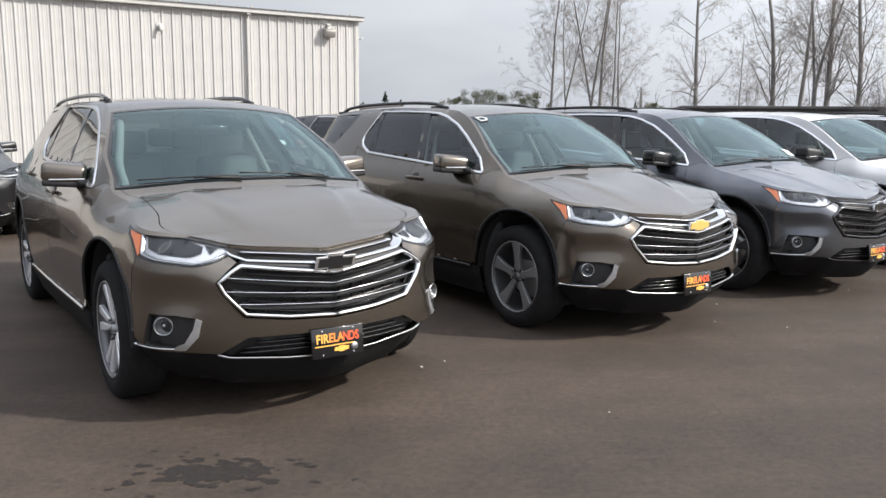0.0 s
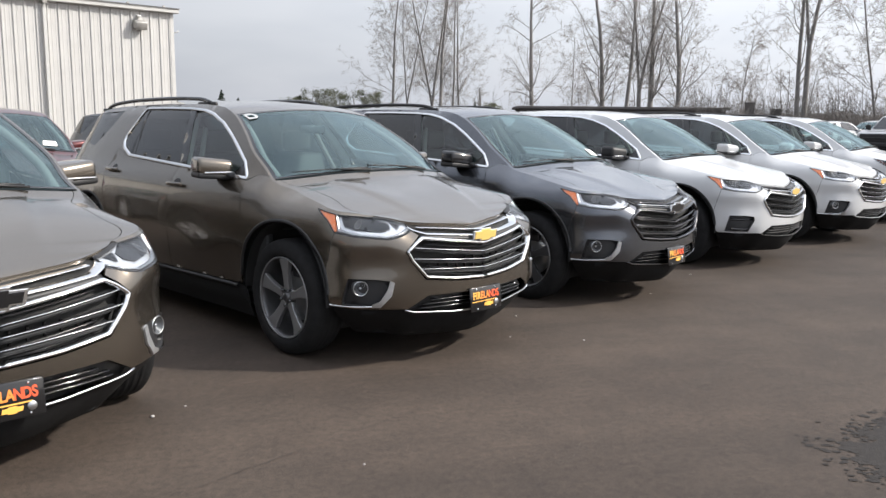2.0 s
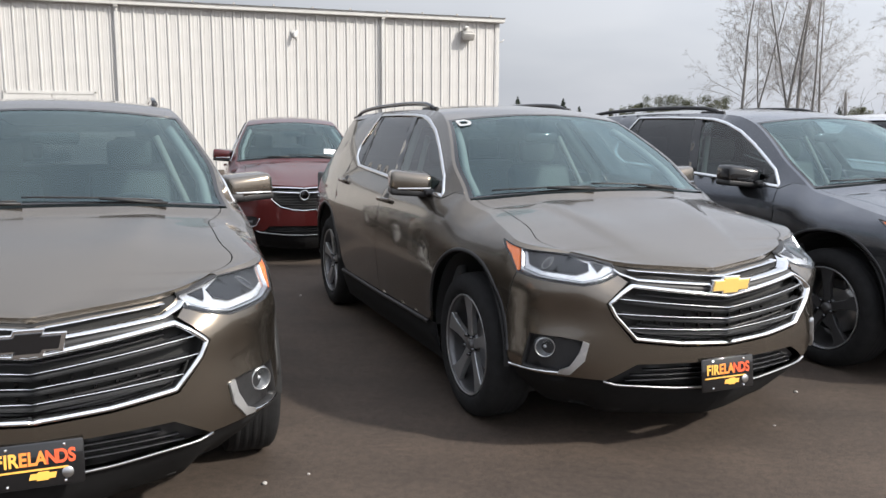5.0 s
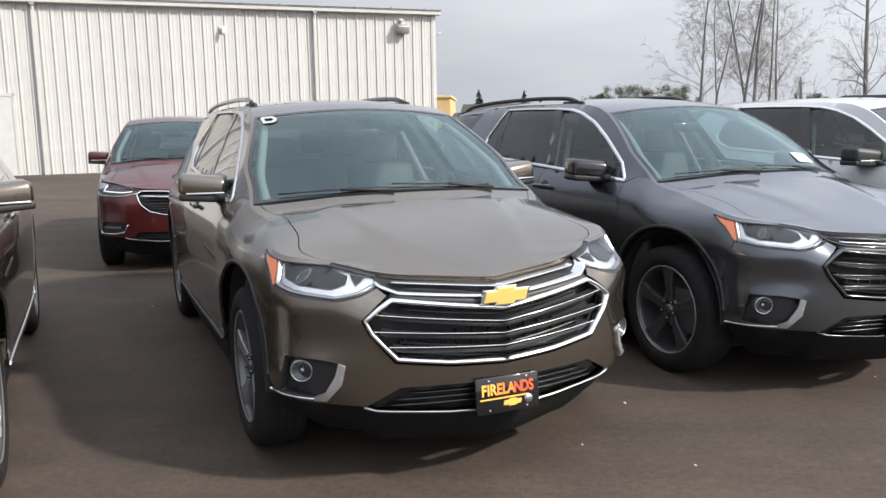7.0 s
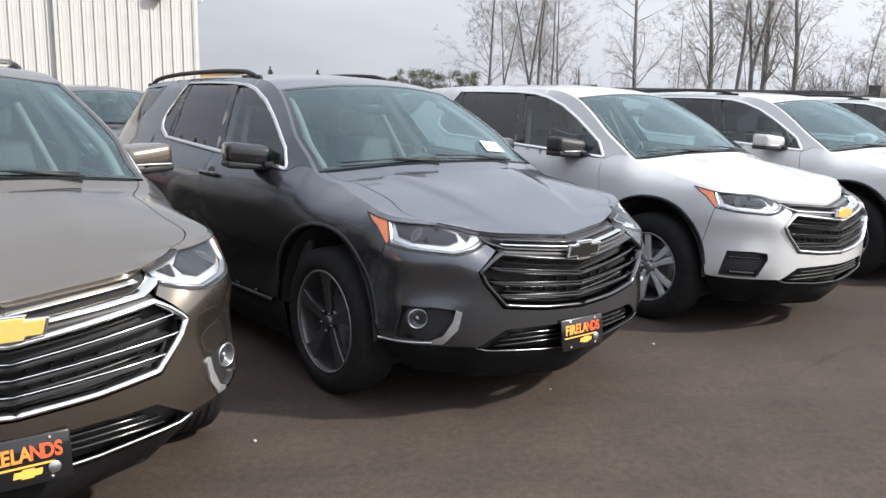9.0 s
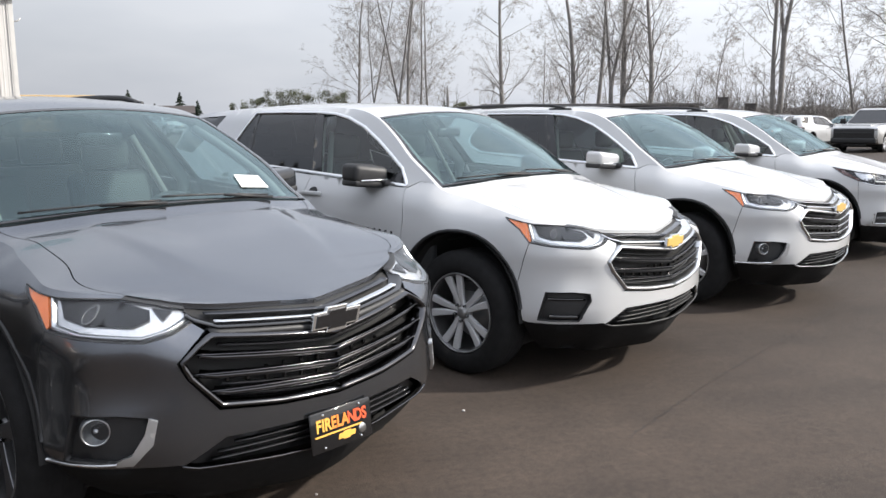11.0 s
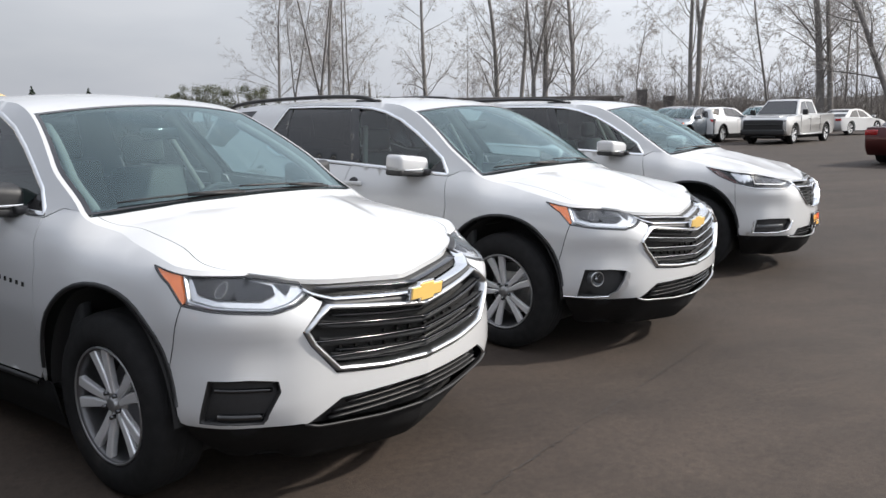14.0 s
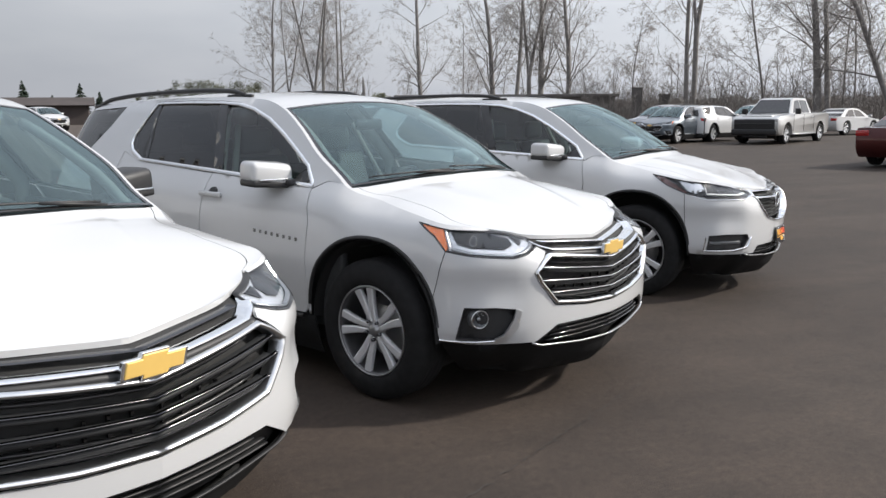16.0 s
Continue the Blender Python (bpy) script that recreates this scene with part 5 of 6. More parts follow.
bm.faces.new((v[0], v[1], v[2], v[3]))
bm.faces.new((v[3], v[2], v[4], v[5]))
bm.faces.new((v[1], v[4], v[2]))
part("roof", bm, ROOF_METAL, hall, smooth=False)
for i in range(30):
    part("roof_clip", box_bm(-.03, .03, -.02, .04, 0, .05, m=Matrix.Translation((-.35 - i * 1.15, -.16, HT + .06))), LAMP_GREY, hall, smooth=False)
bm = bmesh.new()
add_box(bm, -35.2, .14, -.20, -.0, HT - .10, HT + .045, .02)
add_box(bm, -35.2, .15, -.22, -.19, HT + .02, HT + .05)
part("gutter", bm, WHITE_TRIM, hall, smooth=False)
part("corner_trim", box_bm(-.11, .012, -.045, .1, 0, HT - .05, .006), WHITE_TRIM, hall, smooth=False)
for x in (-3.92, -11.62, -19.6):
    bm = bmesh.new()
    add_box(bm, x - .05, x + .05, -.13, -.05, .2, HT - .28, .01)
    add_tube(bm, [(x, -.09, HT - .3), (x, -.11, HT - .18), (x, -.14, HT - .08)], .045, 8)
    add_tube(bm, [(x, -.09, .25), (x, -.12, .14), (x, -.26, .06)], .045, 8)
    part("downspout", bm, WHITE_TRIM, hall, smooth=False)
    part("drain_box", box_bm(x - .06, x + .06, -.19, -.06, HT - .17, HT - .06, .01), LAMP_GREY, hall, smooth=False)
bm = bmesh.new()
add_box(bm, -12.32, -12.24, -.06, 0, 0, 2.55)
add_box(bm, -14.6, -12.24, -.06, 0, 2.47, 2.55)
add_box(bm, -14.6, -14.52, -.06, 0, 0, 2.55)
dr = part("door_frame", bm, WHITE_TRIM, hall, smooth=False)
part("door_leaf", box_bm(-13.38, -12.32, -.045, -.036, .02, 2.47), WHITE_TRIM, hall, smooth=False)
part("door_leaf", box_bm(-14.52, -13.40, -.045, -.036, .02, 2.47), WHITE_TRIM, hall, smooth=False)
wl = thing("wall_light", HALL @ pose(-1.15, -.04, 4.55), "grey floodlight box fixed high on the white siding", "light")
part("housing", box_bm(-.19, .19, -.30, -.02, -.12, .12, .03, m=Matrix.Rotation(radians(20), 4, "X")), LAMP_GREY, wl)
part("lamp_glass", box_bm(-.15, .15, -.25, -.06, -.135, -.115, .006, m=Matrix.Rotation(radians(20), 4, "X")), LAMP_GLASS, wl)
part("bracket", box_bm(-.06, .06, -.10, .03, .05, .22, .01), WHITE_TRIM, wl)
part("sensor", box_bm(-.12, .02, -.22, -.10, .17, .24, .02), WHITE_TRIM, wl)
vt = thing("wall_vent", HALL @ pose(-6.65, -.03, 4.3), "small white curved vent pipe on the siding", "vent")
bm = bmesh.new()
add_tube(bm, [(0, .04, .06), (0, -.08, .07), (0, -.14, .0), (0, -.15, -.1)], .055, 10)
part("pipe", bm, WHITE_TRIM, vt)
part("flange", box_bm(-.10, .10, -.012, .01, -.03, .16, .004), WHITE_TRIM, vt)
br = thing("corner_bracket", HALL @ pose(.03, .05, 4.35), "thin white bracket at the building's corner", "bracket")
bm = bmesh.new()
add_tube(bm, [(-.03, 0, 0), (.1, -.05, .03), (.16, -.06, .10)], .02, 6)
part("arm", bm, WHITE_TRIM, br)

# ---- far buildings behind the lot ----
# ochre kept pale, haze over the distance being mixed into it
OCHRE = material("ochre_wall", (.66, .44, .19), rough=.8, vary=.08, scale=.3)
DARKWOOD = material("dark_roofing", (.05, .04, .037), rough=.85, vary=.2, scale=.6)
yb = thing("ochre_building", pose(-11.5, 124, 0, 0, 0, 4), "far flat-roofed ochre commercial building", "building")
part("wall", box_bm(-46, 0, 0, 20, 0, 5.2, .05), OCHRE, yb, smooth=False)
part("parapet", box_bm(-46.2, .2, -.2, 20.2, 5.2, 5.55, .03), material("ochre_cap", (.70, .50, .26), rough=.7, vary=.05), yb, smooth=False)
for k in range(6):
    part("window", box_bm(-5 - k * 7, -2.5 - k * 7, -.06, .02, 1.2, 2.8), GLOSSBLACK, yb, smooth=False)
lb = thing("low_shed", pose(-8.0, 112, 0, 0, 0, 2), "far low dark brown shed with a shallow roof", "shed")
part("wall", box_bm(0, 9, 0, 8, .5, 3.0), DARKWOOD, lb, smooth=False)
bm = bmesh.new()
prism(bm, [(-.6, 3.0), (8.6, 3.0), (4, 4.0)], 10.4, Matrix.Translation((-.7, 0, 0)) @ Matrix(((0, 0, 1, 0), (1, 0, 0, 0), (0, 1, 0, 0), (0, 0, 0, 1))))
bmesh.ops.recalc_face_normals(bm, faces=bm.faces)
part("roof", bm, DARKWOOD, lb, smooth=False)

# far boards greyed, with the haze of distance put into their colour
GREYWOOD = material("hazed_boards", (.13, .12, .115), rough=.9, vary=.2, scale=.5)
ll = thing("long_building", pose(32.5, 86.5, 0, 0, 0, -16), "far long low building with a dark flat roof", "building")
part("wall", box_bm(-1, 21.5, 0, 9, 0, 3.2), GREYWOOD, ll, smooth=False)
part("roof", box_bm(-1.4, 21.9, -.4, 9.4, 3.2, 3.5, .04), GREYWOOD, ll, smooth=False)
for az, dist, wd, h in ((34.0, 84, .95, 3.9), (35.7, 86, 1.1, 3.3)):
    hut = thing("utility_hut", pose(4.5 + dist * math.sin(radians(az)), 4.2 + dist * math.cos(radians(az)), 0, 0, 0, -35), "small dark utility hut at the wood's edge", "shed")
    part("wall", box_bm(-wd / 2, wd / 2, -.5, .5, 0, h - .15, .02), GREYWOOD, hut, smooth=False)
    part("roof", box_bm(-wd / 2 - .06, wd / 2 + .06, -.56, .56, h - .15, h, .03), GREYWOOD, hut, smooth=False)

# ---- trees ----
# bark, twigs, brush and leaves are paled or greyed to carry far haze
BARK = material("bark", (0.215, 0.203, 0.193), rough=.9, vary=.25, scale=3, bump=.5, bscale=12)
TWIG = material("twigs", (0.36, 0.335, 0.315), rough=.9, vary=.2, scale=1.5)
BRUSH = material("dry_brush", (0.20, 0.183, 0.170), rough=.95, vary=.3, scale=.5)
NEEDLE = material("needles", (.03, .045, .03), rough=.9, vary=.35, scale=3)
SPRING = material("spring_leaves", (.15, .158, .10), rough=.85, vary=.35, scale=.8)


class Wood:
    """Gathers tapered limbs as plain lists, then makes one mesh."""

    def __init__(self):
        self.v, self.f = [], []

    def limb(self, pts, radii, sides):
        base = len(self.v)
        for i, p in enumerate(pts):
            d = (pts[min(i + 1, len(pts) - 1)] - pts[max(i - 1, 0)]).normalized()
            a = d.cross(Vector((.31, .95, .05))).normalized()
            b = d.cross(a)
            for k in range(sides):
                t = 6.2832 * k / sides
                self.v.append(tuple(p + (a * math.cos(t) + b * math.sin(t)) * radii[i]))
        for i in range(len(pts) - 1):
            for k in range(sides):
                q = base + i * sides
                self.f.append((q + k, q + (k + 1) % sides, q + sides + (k + 1) % sides, q + sides + k))

    def mesh(self, name, mat, parent):
        me = bpy.data.meshes.new(name)
        me.from_pydata(self.v, [], self.f)
        me.materials.append(mat)
        me.polygons.foreach_set("use_smooth", [True] * len(me.polygons))
        ob = new(name, me)
        ob.parent = parent
        return ob


def grow(rng, wood, twigs, p, d, length, r, level, counts=(24, 9, 6, 3), low=.13):
    """A limb that bends and arches over, with its side limbs, down to twigs."""
    n = 10 if level == 0 else 6 if level == 1 else 4 if level == 2 else 2
    pts, radii = [p.copy()], [r]
    q = p.copy()
    dd = d.copy()
    for i in range(n):
        bend = .026 if level == 0 else .17 if level == 1 else .22
        sag = 0 if level == 0 else (.10 - .24 * i / n if level == 1 else -.05)
        dd = (dd + Vector((rng.gauss(0, bend), rng.gauss(0, bend), rng.gauss(0, bend * .7) + sag))).normalized()
        q = q + dd * (length / n)
        pts.append(q.copy())
        radii.append(r * (1 - (.72 if level == 0 else .85) * (i + 1) / n))
    (wood if level < 2 else twigs).limb(pts, radii, 8 if level == 0 else 5 if level == 1 else 3)
    if level >= 4:
        return
    for k in range(counts[level]):
        t = rng.uniform(low if level == 0 else .18, .99)
        i = min(int(t * n), n - 1)
        u = t * n - i
        at = pts[i].lerp(pts[i + 1], u)
        axis = (pts[i + 1] - pts[i]).normalized()
        side = axis.cross(Vector((rng.gauss(0, 1), rng.gauss(0, 1), rng.gauss(0, 1)))).normalized()
        spread = rng.uniform(.5, 1.2) if level == 0 else rng.uniform(.4, 1.1)
        nd = (axis * math.cos(spread) + side * math.sin(spread) + Vector((0, 0, .12 if level == 0 else -.05))).normalized()
        share = rng.uniform(.20, .42) if level == 0 else rng.uniform(.26, .55)
        grow(rng, wood, twigs, at, nd, length * share * (1.15 - t * .5), max(r * (1 - .75 * t) * rng.uniform(.16, .36) if level == 0 else r * (1 - .8 * t) * rng.uniform(.35, .6), .015), level + 1, counts, low)


def bare_tree(x, y, height, radius, seed, lean=(0, 0), fork=0, counts=(24, 9, 6, 3), name="bare_tree", label="tall leafless tree with grey-brown bark and fine twigs", group="bare trees behind the lot"):
    """A leafless tree; fork is the height at which its trunk parts in two."""
    rng = random.Random(seed)
    t = thing(name, pose(x, y, rise(x, y) - .1), label, "tree", group)
    wood, twigs = Wood(), Wood()
    if fork:
        top = Vector((lean[0], lean[1], 1)).normalized() * fork
        wood.limb([Vector((0, 0, 0)), top * .5 + Vector((.05, 0, 0)), top], [radius, radius * .9, radius * .85], 8)
        away = Vector((.88, -.47, 0))
        for e in (1, -1):
            grow(rng, wood, twigs, top - Vector((0, 0, .15)), (Vector((lean[0], lean[1], 1)) + away * .14 * e).normalized(), height - fork, radius * (.72 if e > 0 else .62), 0, (16, *counts[1:]), .04)
    else:
        grow(rng, wood, twigs, Vector((0, 0, 0)), Vector((lean[0], lean[1], 1)).normalized(), height * rng.uniform(.85, 1), radius, 0, counts)
    wood.mesh("trunk", BARK, t)
    twigs.mesh("crown", TWIG, t)
    return t


def at(az, dist, ox=4.5, oy=4.2):
    a = radians(az)
    return ox + dist * math.sin(a), oy + dist * math.cos(a)


TREES = [  # bearing, distance, height, trunk radius, lean, fork
    (9.4, 124, 25, .24, (.0, .0), 0), (10.4, 126, 22, .18, (.06, 0), 4.5), (12.3, 120, 27, .27, (-.03, 0), 4.0), (12.8, 119, 27, .28, (.02, 0), 0),
    (13.75, 122, 25, .18, (.05, 0), 0), (14.3, 124, 24, .17, (-.05, 0), 0), (19.45, 118, 27, .34, (-.01, 0), 0), (24.4, 112, 27, .38, (-.04, 0), 0), (25.85, 108, 26, .30, (.02, 0), 0),
    (26.75, 106, 24, .32, (.0, 0), 5.6), (27.5, 106, 27, .40, (.04, 0), 0), (29.3, 104, 26, .36, (.05, -.02), 0), (37.1, 88, 25, .27, (-.06, .04), 0),
    (37.45, 88, 25, .30, (.01, 0), 9.5), (42.0, 82, 20, .13, (-.13, .11), 0), (44.8, 76, 24, .36, (-.02, .02), 0), (45.4, 76, 23, .26, (-.02, .02), 0),
    (49.3, 72, 24, .26, (-.26, .30), 0), (50.6, 74, 24, .30, (.0, 0), 0), (53, 70, 23, .4, (.1, 0), 0), (22.2, 122, 16, .10, (.03, 0), 0), (46.2, 84, 16, .11, (.0, 0), 0), (46.8, 86, 16, .10, (.0, 0), 0), (33.5, 98, 13, .10, (.1, 0), 0),
]
for i, (az, dist, h, r, lean, fork) in enumerate(TREES):
    bare_tree(*at(az, dist), h, r, 40 + i, lean, fork)
# slender young trees in the wood's edge
rng = random.Random(31)
for i in range(34):
    az = rng.uniform(29.5, 52) if i % 4 else rng.uniform(15, 30)
    dist = rng.uniform(92, 122) - max(az - 28, 0) * .7
    bare_tree(*at(az, dist), rng.uniform(4.5, 9.5), rng.uniform(.045, .09), 400 + i, (rng.gauss(0, .1), rng.gauss(0, .1)), 0, (13, 6, 4, 1),
              "young_tree", "slender leafless young tree at the wood's edge", "young trees at the wood's edge")
# a broken dead trunk among the trees
snag = thing("dead_trunk", pose(*at(15.6, 112), .2), "dark broken dead trunk standing among bare trees", "tree")
wood = Wood()
wood.limb([Vector((0, 0, -.3)), Vector((.05, 0, 2.5)), Vector((0, .1, 5.2)), Vector((-.05, .1, 6.3))], [.26, .22, .17, .05], 7)
wood.mesh("trunk", BARK, snag)

# undergrowth at the wood's edge
rng = random.Random(9)
brush = Wood()
for k in range(4200):
    az = rng.uniform(29, 58) if k % 5 else rng.uniform(8, 30)
    dist = rng.uniform(84, 125) - (az - 28) * .6 * (az > 28)
    x, y = at(az, dist)
    h = abs(rng.gauss(0, 1.5)) * (1.0 if az > 29 else .45) + (1.2 if az > 29 else .8)
    if rng.random() < .05:
        h += rng.uniform(2, 5)
    p = Vector((x, y, rise(x, y) - .1))
    d = Vector((rng.gauss(0, .25), rng.gauss(0, .25), 1)).normalized()
    pts = [p, p + d * h * .5, p + d * h + Vector((rng.gauss(0, .2), rng.gauss(0, .2), 0))]
    brush.limb(pts, [.035, .025, .008], 3)
    for j in range(5):
        b0 = pts[0].lerp(pts[2], rng.uniform(.3, .95))
        dd = Vector((rng.gauss(0, .6), rng.gauss(0, .6), rng.uniform(.2, 1))).normalized()
        brush.limb([b0, b0 + dd * h * .25, b0 + dd * h * .4], [.018, .012, .005], 3)
thicket = thing("thicket", pose(0, 0, 0), "low tangle of dry brown brush at the wood's edge", "brush")
brush.mesh("stems", BRUSH, thicket)
thicket["kind"] = "stuff"
bm = bmesh.new()
prev = None
for k in range(90):
    az = 8 + k * .6
    x, y = at(az, 128 - max(az - 28, 0) * .6)
    h = (.9 if az < 29 else 3.0) + .5 * noise.noise(Vector((k * .35, 0, 3))) + rng.uniform(-.2, .3)
    q = [bm.verts.new((x + rng.uniform(-.5, .5), y + rng.uniform(-.5, .5), rise(x, y) + z)) for z in (-.2, h * .5, h)]
    q.append(bm.verts.new((x + 3 * math.sin(radians(az)), y + 3 * math.cos(radians(az)), rise(x, y) + h * .6)))
    if prev:
        for j in range(3):
            bm.faces.new((prev[j], q[j], q[j + 1], prev[j + 1]))
    prev = q
bank = part("wood_edge", bm, BRUSH)
tagged(bank, "brown bank of dry grass below the trees", "bank", kind="structure")

for az, dist, h in ((-5.6, 122, 5.6), (-4.0, 124, 3.8), (-2.4, 124, 5.4), (-1.3, 124, 4.3), (8.4, 124, 4.2), (15.4, 126, 4.6)):
    x, y = at(az, dist)
    t = thing("fir_tree", pose(x, y, rise(x, y)), "dark green conical fir in the distance", "tree", "firs far behind the lot")
    w = Wood()
    w.limb([Vector((0, 0, 0)), Vector((0, 0, h))], [.16, .02], 6)
    w.mesh("trunk", BARK, t)
    w = Wood()
    for k in range(240):
        z = rng.uniform(.06, 1) ** .8 * h
        a = rng.uniform(0, 6.28)
        L = (h - z) * .42 * rng.uniform(.6, 1.1) + .12
        d = Vector((math.cos(a), math.sin(a), -.28))
        c = Vector((0, 0, z))
        w.limb([c, c + d * L * .5, c + d * L], [.05, .14 * min(L, 1), .02], 4)
    w.mesh("needles", NEEDLE, t)


def leafy(x, y, h, wide, seed):
    """A low broad tree in its first leaf: limbs and a crown of many small leaf blades."""
    rng = random.Random(seed)
    t = thing("budding_tree", pose(x, y, rise(x, y)), "low rounded tree in pale green first leaf", "tree", "budding trees far behind the lot")
    w, tw = Wood(), Wood()
    for k in range(5):
        a = rng.uniform(0, 6.28)
        top = Vector((math.cos(a) * wide * .5, math.sin(a) * wide * .5, h * rng.uniform(.6, .9)))
        w.limb([Vector((0, 0, 0)), top * .45 + Vector((0, 0, h * .1)), top], [.14, .09, .02], 5)
    w.mesh("trunk", BARK, t)
    v, f = [], []
    blobs = [(Vector((rng.gauss(0, .45) * wide, rng.gauss(0, .35) * wide, h * rng.uniform(.4, .86))), rng.uniform(.16, .34) * wide) for _ in range(12)]
    for c, r in blobs:
        for _ in range(260):
            d = Vector((rng.gauss(0, 1), rng.gauss(0, 1), rng.gauss(0, 1))).normalized() * r * rng.uniform(.35, 1.15)
            p = c + d
            a, b = Vector((rng.gauss(0, 1), rng.gauss(0, 1), rng.gauss(0, 1))).normalized() * .08, Vector((rng.gauss(0, 1), rng.gauss(0, 1), rng.gauss(0, 1))).normalized() * .07
            k = len(v)
            v += [tuple(p - a), tuple(p + b), tuple(p + a), tuple(p - b)]
            f.append((k, k + 1, k + 2, k + 3))
    me = bpy.data.meshes.new("crown")
    me.from_pydata(v, [], f)
    me.materials.append(SPRING)
    ob = new("crown", me)
    ob.parent = t


for i, (az, h, wd) in enumerate(((2.6, 4.2, 2.2), (3.6, 5.2, 3), (4.7, 5.6, 3.4), (5.9, 5.4, 3.2), (7.0, 6.0, 3.6), (8.0, 5.2, 3), (16.5, 4, 2.4), (1.6, 3.6, 2))):
    leafy(*at(az, 128), h + 1.5, wd, 70 + i)

# ---- other cars on the lot ----
SECOND = "cars parked behind the row"
suv("compact_car", pose(-1.86, 11.45, .01, 0, 0, -66) @ Matrix.Diagonal((.90, .90, .98, 1)), "dark red compact SUV parked behind the row", SECOND, "red", style=LUXURY, rim="split", badge="ring", plated=False, fine=1.5, rack=False, shut=True, tag=True)
suv("compact_car", pose(-5.75, 10.9, 0, 0, 0, -52) @ Matrix.Diagonal((.92, .95, .95, 1)), "black compact SUV parked behind the row", SECOND, "black", style=LUXURY, rim="split", badge="ring", plated=False, fine=1.6, rack=False, shut=True)
suv("compact_car", pose(.5, 14.6, .03, 0, 0, -52) @ Matrix.Diagonal((.92, .95, .97, 1)), "black compact SUV parked behind the row", SECOND, "black", style=LUXURY, rim="split", badge="ring", plated=False, fine=1.6, rack=False, shut=True)


def far_spot(az, dist, heading, k=(1, 1, 1)):
    x, y = at(az, dist, 6.8, 6.0)
    return pose(x, y, rise(x, y), 0, 0, heading) @ Matrix.Diagonal((*k, 1))


FAR = "cars parked across the lot"
suv("parked_car", far_spot(34.9, 37, 205, (.92, .93, .95)), "slate blue SUV parked across the lot", FAR, "slate", rim="split", plated=False, fine=1.8, rack=False, shut=True)
suv("parked_car", far_spot(39.0, 41, 22, (.80, .9, .92)), "small white SUV seen from behind, across the lot", FAR, "white", rim="split", plated=False, fine=1.8, rack=False, shut=True)
suv("parked_car", far_spot(40.2, 46, 205, (.95, .95, .97)), "pale silver SUV parked beyond a pickup", FAR, "silver", rim="split", plated=False, fine=1.8, shut=True)
suv("parked_car", far_spot(34.0, 42, 195, (.92, .95, .97)), "dark grey SUV parked across the lot", FAR, "grey", rim="split", plated=False, fine=1.8, shut=True)
suv("parked_car", far_spot(-9.2, 58, -60, (.9, .95, .92)), "dark SUV parked near the ochre building", FAR, "black", rim="split", plated=False, fine=2.2, rack=False, shut=True)
suv("parked_car", far_spot(-5.2, 60, -60, (.9, .95, .92)), "white SUV parked far behind the row", FAR, "white", rim="split", plated=False, fine=2.2, rack=False, shut=True)


def hull(bm, profile, half, edge=.09, taper=.0, top_in=0.0, z_mid=None):
    """A closed body from a side outline in (x, z): rounded towards both flanks, with the upper part leaning in."""
    c = Vector((sum(p[0] for p in profile) / len(profile), sum(p[1] for p in profile) / len(profile)))
    z0, z1 = min(p[1] for p in profile), max(p[1] for p in profile)
    rows = []
    for f, k in ((-1, 1 - edge), (-.97, 1 - edge * .35), (-.88, 1), (-.4, 1.0), (0, 1.003), (.4, 1.0), (.88, 1), (.97, 1 - edge * .35), (1, 1 - edge)):
        row = []
        for x, z in profile:
            lean = top_in * (z - z0) / (z1 - z0)
            row.append(bm.verts.new((c.x + (x - c.x) * (1 - (1 - k) * .6), f * (half - lean), c.y + (z - c.y) * k)))
        rows.append(row)
    n = len(profile)
    for a, b in zip(rows, rows[1:]):
        for i in range(n):
            bm.faces.new((a[i], a[(i + 1) % n], b[(i + 1) % n], b[i]))
    bm.faces.new(rows[0][::-1])
    bm.faces.new(rows[-1])
    bmesh.ops.recalc_face_normals(bm, faces=bm.faces)


def flank(bm, poly, half, z0, z1, top_in, out, sd):
    """A pane on one flank of such a body."""
    if poly:
        v = [bm.verts.new((x, sd * (half - top_in * (z - z0) / (z1 - z0) + out), z)) for x, z in poly]
        bm.faces.new(v if sd > 0 else v[::-1])


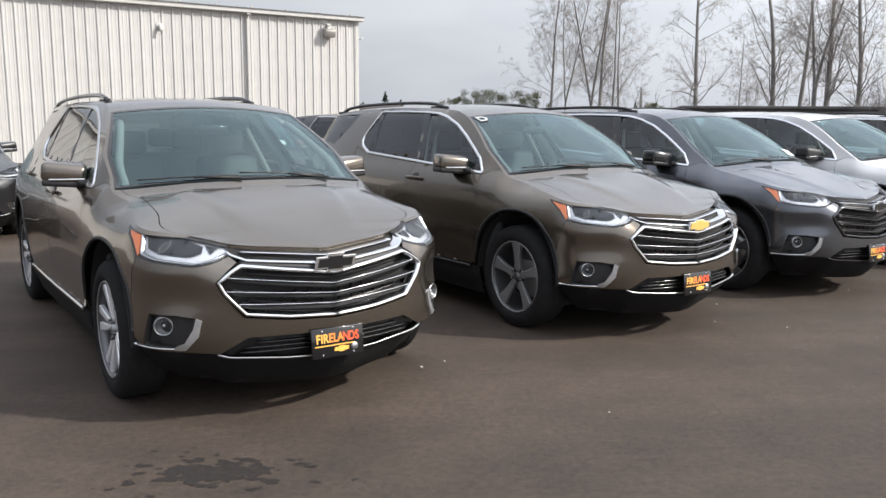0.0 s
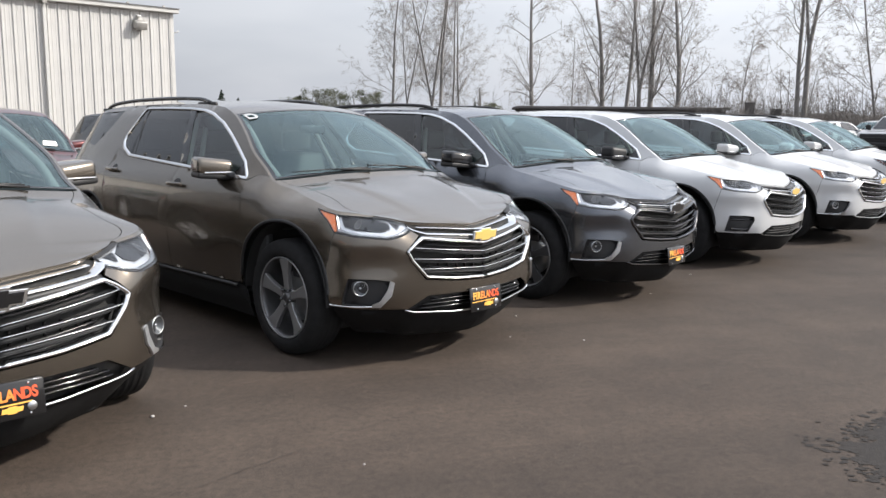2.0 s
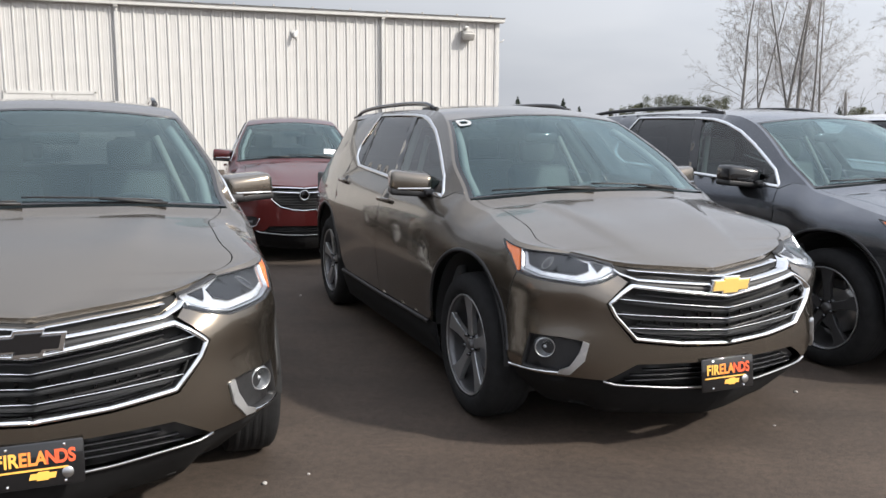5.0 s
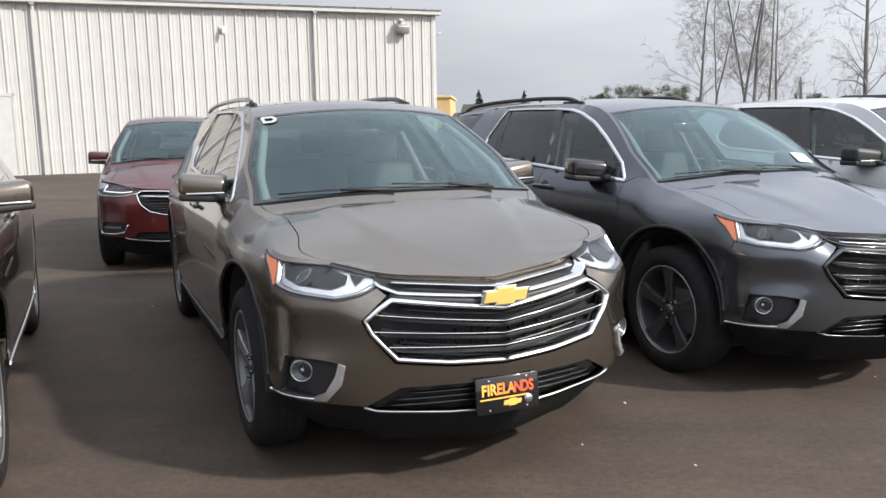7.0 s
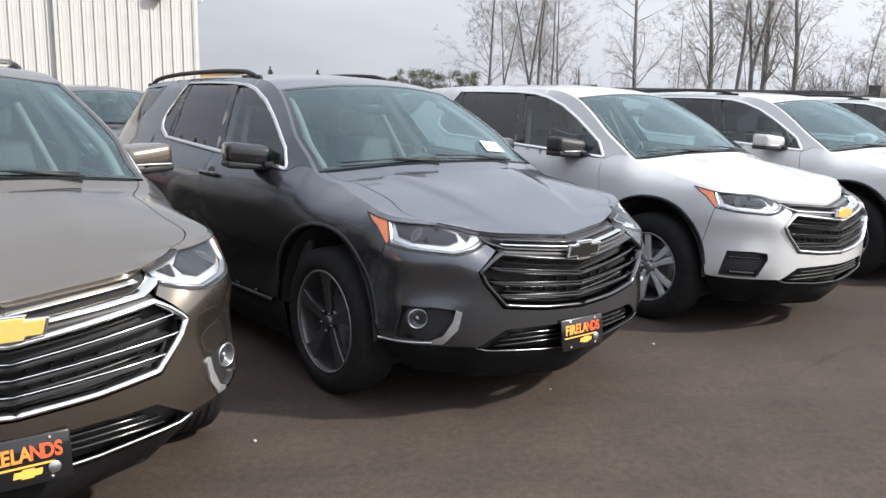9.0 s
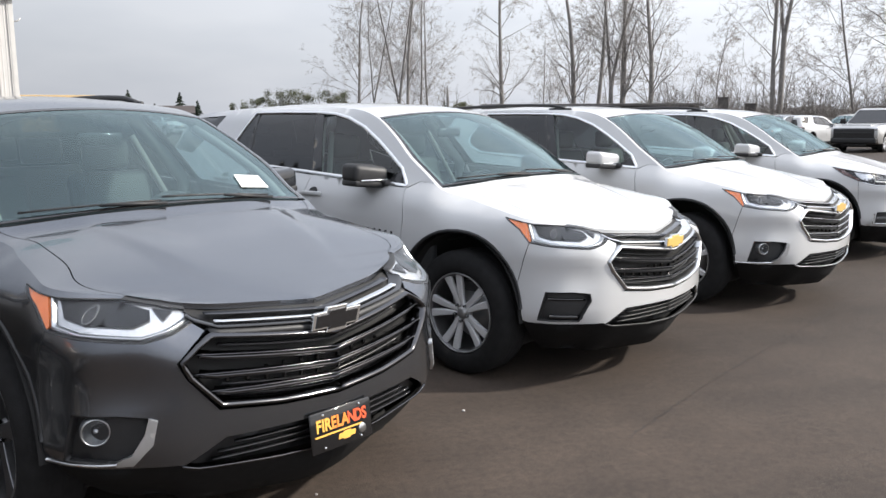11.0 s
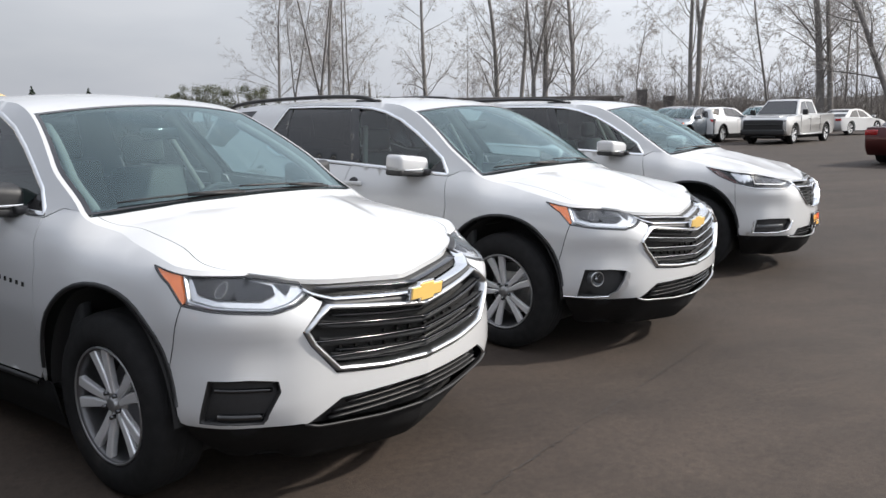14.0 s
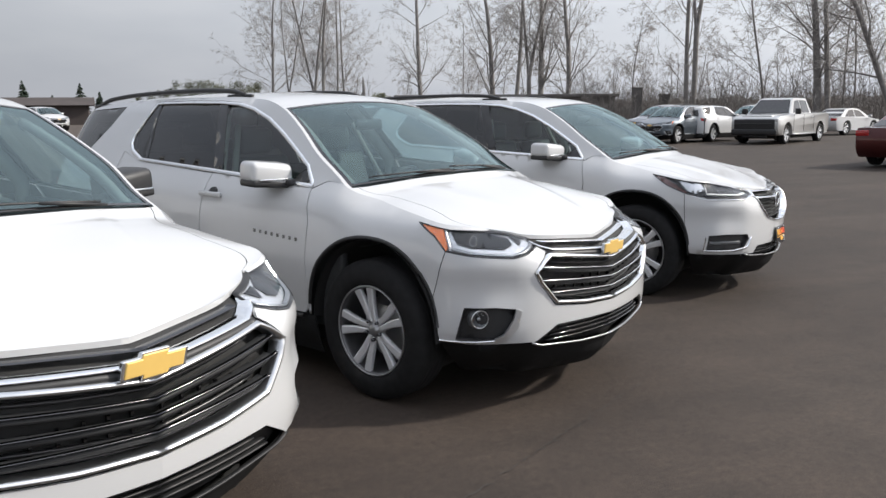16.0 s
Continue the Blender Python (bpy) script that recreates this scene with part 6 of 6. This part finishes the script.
def far_car(name, m, label, body, cabin, panes, half, color, wheels, extra=None):
    car = thing(name, m, label, "car", FAR)
    bm = bmesh.new()
    hull(bm, body, half, .06)
    soft(part("body", bm, PAINT[color], car), 40)
    bm = bmesh.new()
    hull(bm, cabin, half - .1, .03, top_in=.22)
    soft(part("cabin", bm, PAINT[color], car), 40)
    z0, z1 = min(p[1] for p in cabin), max(p[1] for p in cabin)
    for poly in panes:
        for sd in (1, -1):
            bm = bmesh.new()
            flank(bm, poly, half - .1, z0, z1, .22, .008, sd)
            part("side_window", bm, GLOSSBLACK, car, smooth=False)
    part("underbody", box_bm(min(wheels) - .5, max(wheels) + .5, -half + .28, half - .28, .22, .85, .03), LINER, car, smooth=False)
    for x in wheels:
        for sd in (1, -1):
            wheel_parts(car, x, sd * half / .97, "split", 28)
    for p, q, nm in ((cabin[1 if len(cabin) < 6 else 2], cabin[0], "windshield"), (cabin[-2 if len(cabin) < 6 else -3], cabin[-1], "rear_glass")):
        bm = bmesh.new()
        h0, h1 = half - .1 - .06, half - .1 - .22 - .04
        d = Vector((p[0] - q[0], 0, p[1] - q[1]))
        n = Vector((d.z, 0, -d.x)).normalized() * (.02 if nm == "windshield" else -.02)
        a, b = Vector((q[0], 0, q[1])) + d * .08 + n, Vector((q[0], 0, q[1])) + d * .92 + n
        bm.faces.new([bm.verts.new((a.x, -h0, a.z)), bm.verts.new((a.x, h0, a.z)), bm.verts.new((b.x, h1, b.z)), bm.verts.new((b.x, -h1, b.z))])
        part(nm, bm, GLOSSBLACK, car, smooth=False)
    return car


def arched(top, wheels, radius, zc, low):
    """A body's side outline from the points over its top, with a wheel arch cut into the sill at each axle."""
    out = list(top) + [(top[-1][0] + .12, low)]
    for cx in sorted(wheels):
        a0 = math.asin((low - zc) / radius)
        for k in range(9):
            a = math.pi - a0 + (2 * a0 - math.pi) * k / 8
            out.append((cx + radius * math.cos(a), zc + radius * math.sin(a)))
    return out + [(top[0][0] - .12, low)]


# silver pickup
pk = far_car("pickup_truck", far_spot(41.4, 37, 206), "silver pickup truck with a large black grille, parked across the lot",
             arched([(.90, .45), (.97, .62), (.98, .92), (.92, 1.05), (.78, 1.12), (.4, 1.17), (-.55, 1.22), (-2.5, 1.25), (-4.75, 1.27), (-4.8, .62), (-4.72, .5)], (0.0, -3.75), .50, .42, .36),
             [(-.35, 1.2), (-1.15, 1.86), (-1.5, 1.9), (-2.6, 1.88), (-2.85, 1.22)],
             [[(-.78, 1.27), (-1.22, 1.76), (-1.68, 1.80), (-1.68, 1.27)], [(-1.76, 1.27), (-1.76, 1.80), (-2.5, 1.78), (-2.62, 1.27)]], 1.0, "silver", (0.0, -3.75))
part("grille", box_bm(.86, 1.01, -.86, .86, .52, 1.03, .06, seg=3), TRIM, pk)
part("front_bumper", box_bm(.86, 1.05, -.95, .95, .38, .62, .05), TRIM, pk)
part("skid_plate", box_bm(.8, .96, -.5, .5, .28, .36, .02), TRIM, pk)
for sd in (1, -1):
    part("headlight", box_bm(.82, .985, sd * .80 - .16 * (sd > 0) - .0 * sd, sd * .80 + .16 * (sd < 0) + .17 * (sd > 0) - .01 * (sd < 0), .93, 1.04, .02), REFLECTOR, pk)
    part("side_mirror", box_bm(-.75, -.60, sd * 1.14 - .11, sd * 1.14 + .11, 1.22, 1.45, .03), TRIM, pk)
part("bed_cover", box_bm(-4.72, -2.95, -.86, .86, 1.24, 1.30), TRIM, pk, smooth=False)
part("hood_bulge", box_bm(-.45, .70, -.62, .62, 1.12, 1.21, .04, m=Matrix.Rotation(radians(3), 4, "Y"), seg=3), PAINT["silver"], pk)
for sd in (1, -1):
    part("side_step", box_bm(-3.1, -.6, sd * .96 - .08, sd * .96 + .08, .36, .42, .02), SATIN, pk)
    for x in (-.62, -1.72, -2.86):
        part("door_gap", box_bm(x - .008, x + .008, sd * 1.0 - .006, sd * 1.0 + .006, .5, 1.2), LINER, pk, smooth=False)
    for x in (-1.55, -2.68):
        part("door_handle", box_bm(x - .1, x + .1, sd * 1.02 - .02, sd * 1.02 + .02, 1.06, 1.10, .01), CHROME, pk)
part("grille_bar", box_bm(.99, 1.03, -.74, .74, .79, .85, .015), TRIM, pk)
# white sedan and dark red sedan
SEDAN_BODY = arched([(.84, .35), (.92, .5), (.88, .68), (.5, .82), (-.4, .93), (-1.8, .96), (-2.6, .99), (-3.3, 1.01), (-3.72, .98), (-3.80, .75), (-3.78, .5), (-3.70, .35)], (0.0, -2.75), .43, .39, .24)
SEDAN_CABIN = [(-.3, .90), (-.72, 1.17), (-1.08, 1.36), (-1.35, 1.42), (-1.7, 1.445), (-2.05, 1.43), (-2.35, 1.39), (-2.75, 1.22), (-3.2, .97)]
SEDAN_PANES = [[(-.75, .98), (-1.15, 1.30), (-1.72, 1.37), (-1.72, .98)], [(-1.79, .98), (-1.79, 1.37), (-2.25, 1.33), (-2.75, 1.0)]]
for label, m, color in (("white sedan seen from behind, parked across the lot", far_spot(46.9, 52, 14), "white"), ("dark red sedan parked at the lot's far side", far_spot(51.7, 26.6, 20), "red")):
    sd_ = far_car("sedan", m, label, SEDAN_BODY, SEDAN_CABIN, SEDAN_PANES, .9, color, (0.0, -2.75))
    for sd in (1, -1):
        part("tail_light", box_bm(-3.80, -3.60, sd * .72 - .16, sd * .72 + .16, .78, .92, .02), TAILRED, sd_)
        part("headlight", box_bm(.66, .87, sd * .68 - .16, sd * .68 + .16, .60, .72, .03), REFLECTOR, sd_)
        part("side_mirror", box_bm(-.72, -.56, sd * .98 - .09, sd * .98 + .09, .96, 1.08, .03), PAINT[color], sd_)
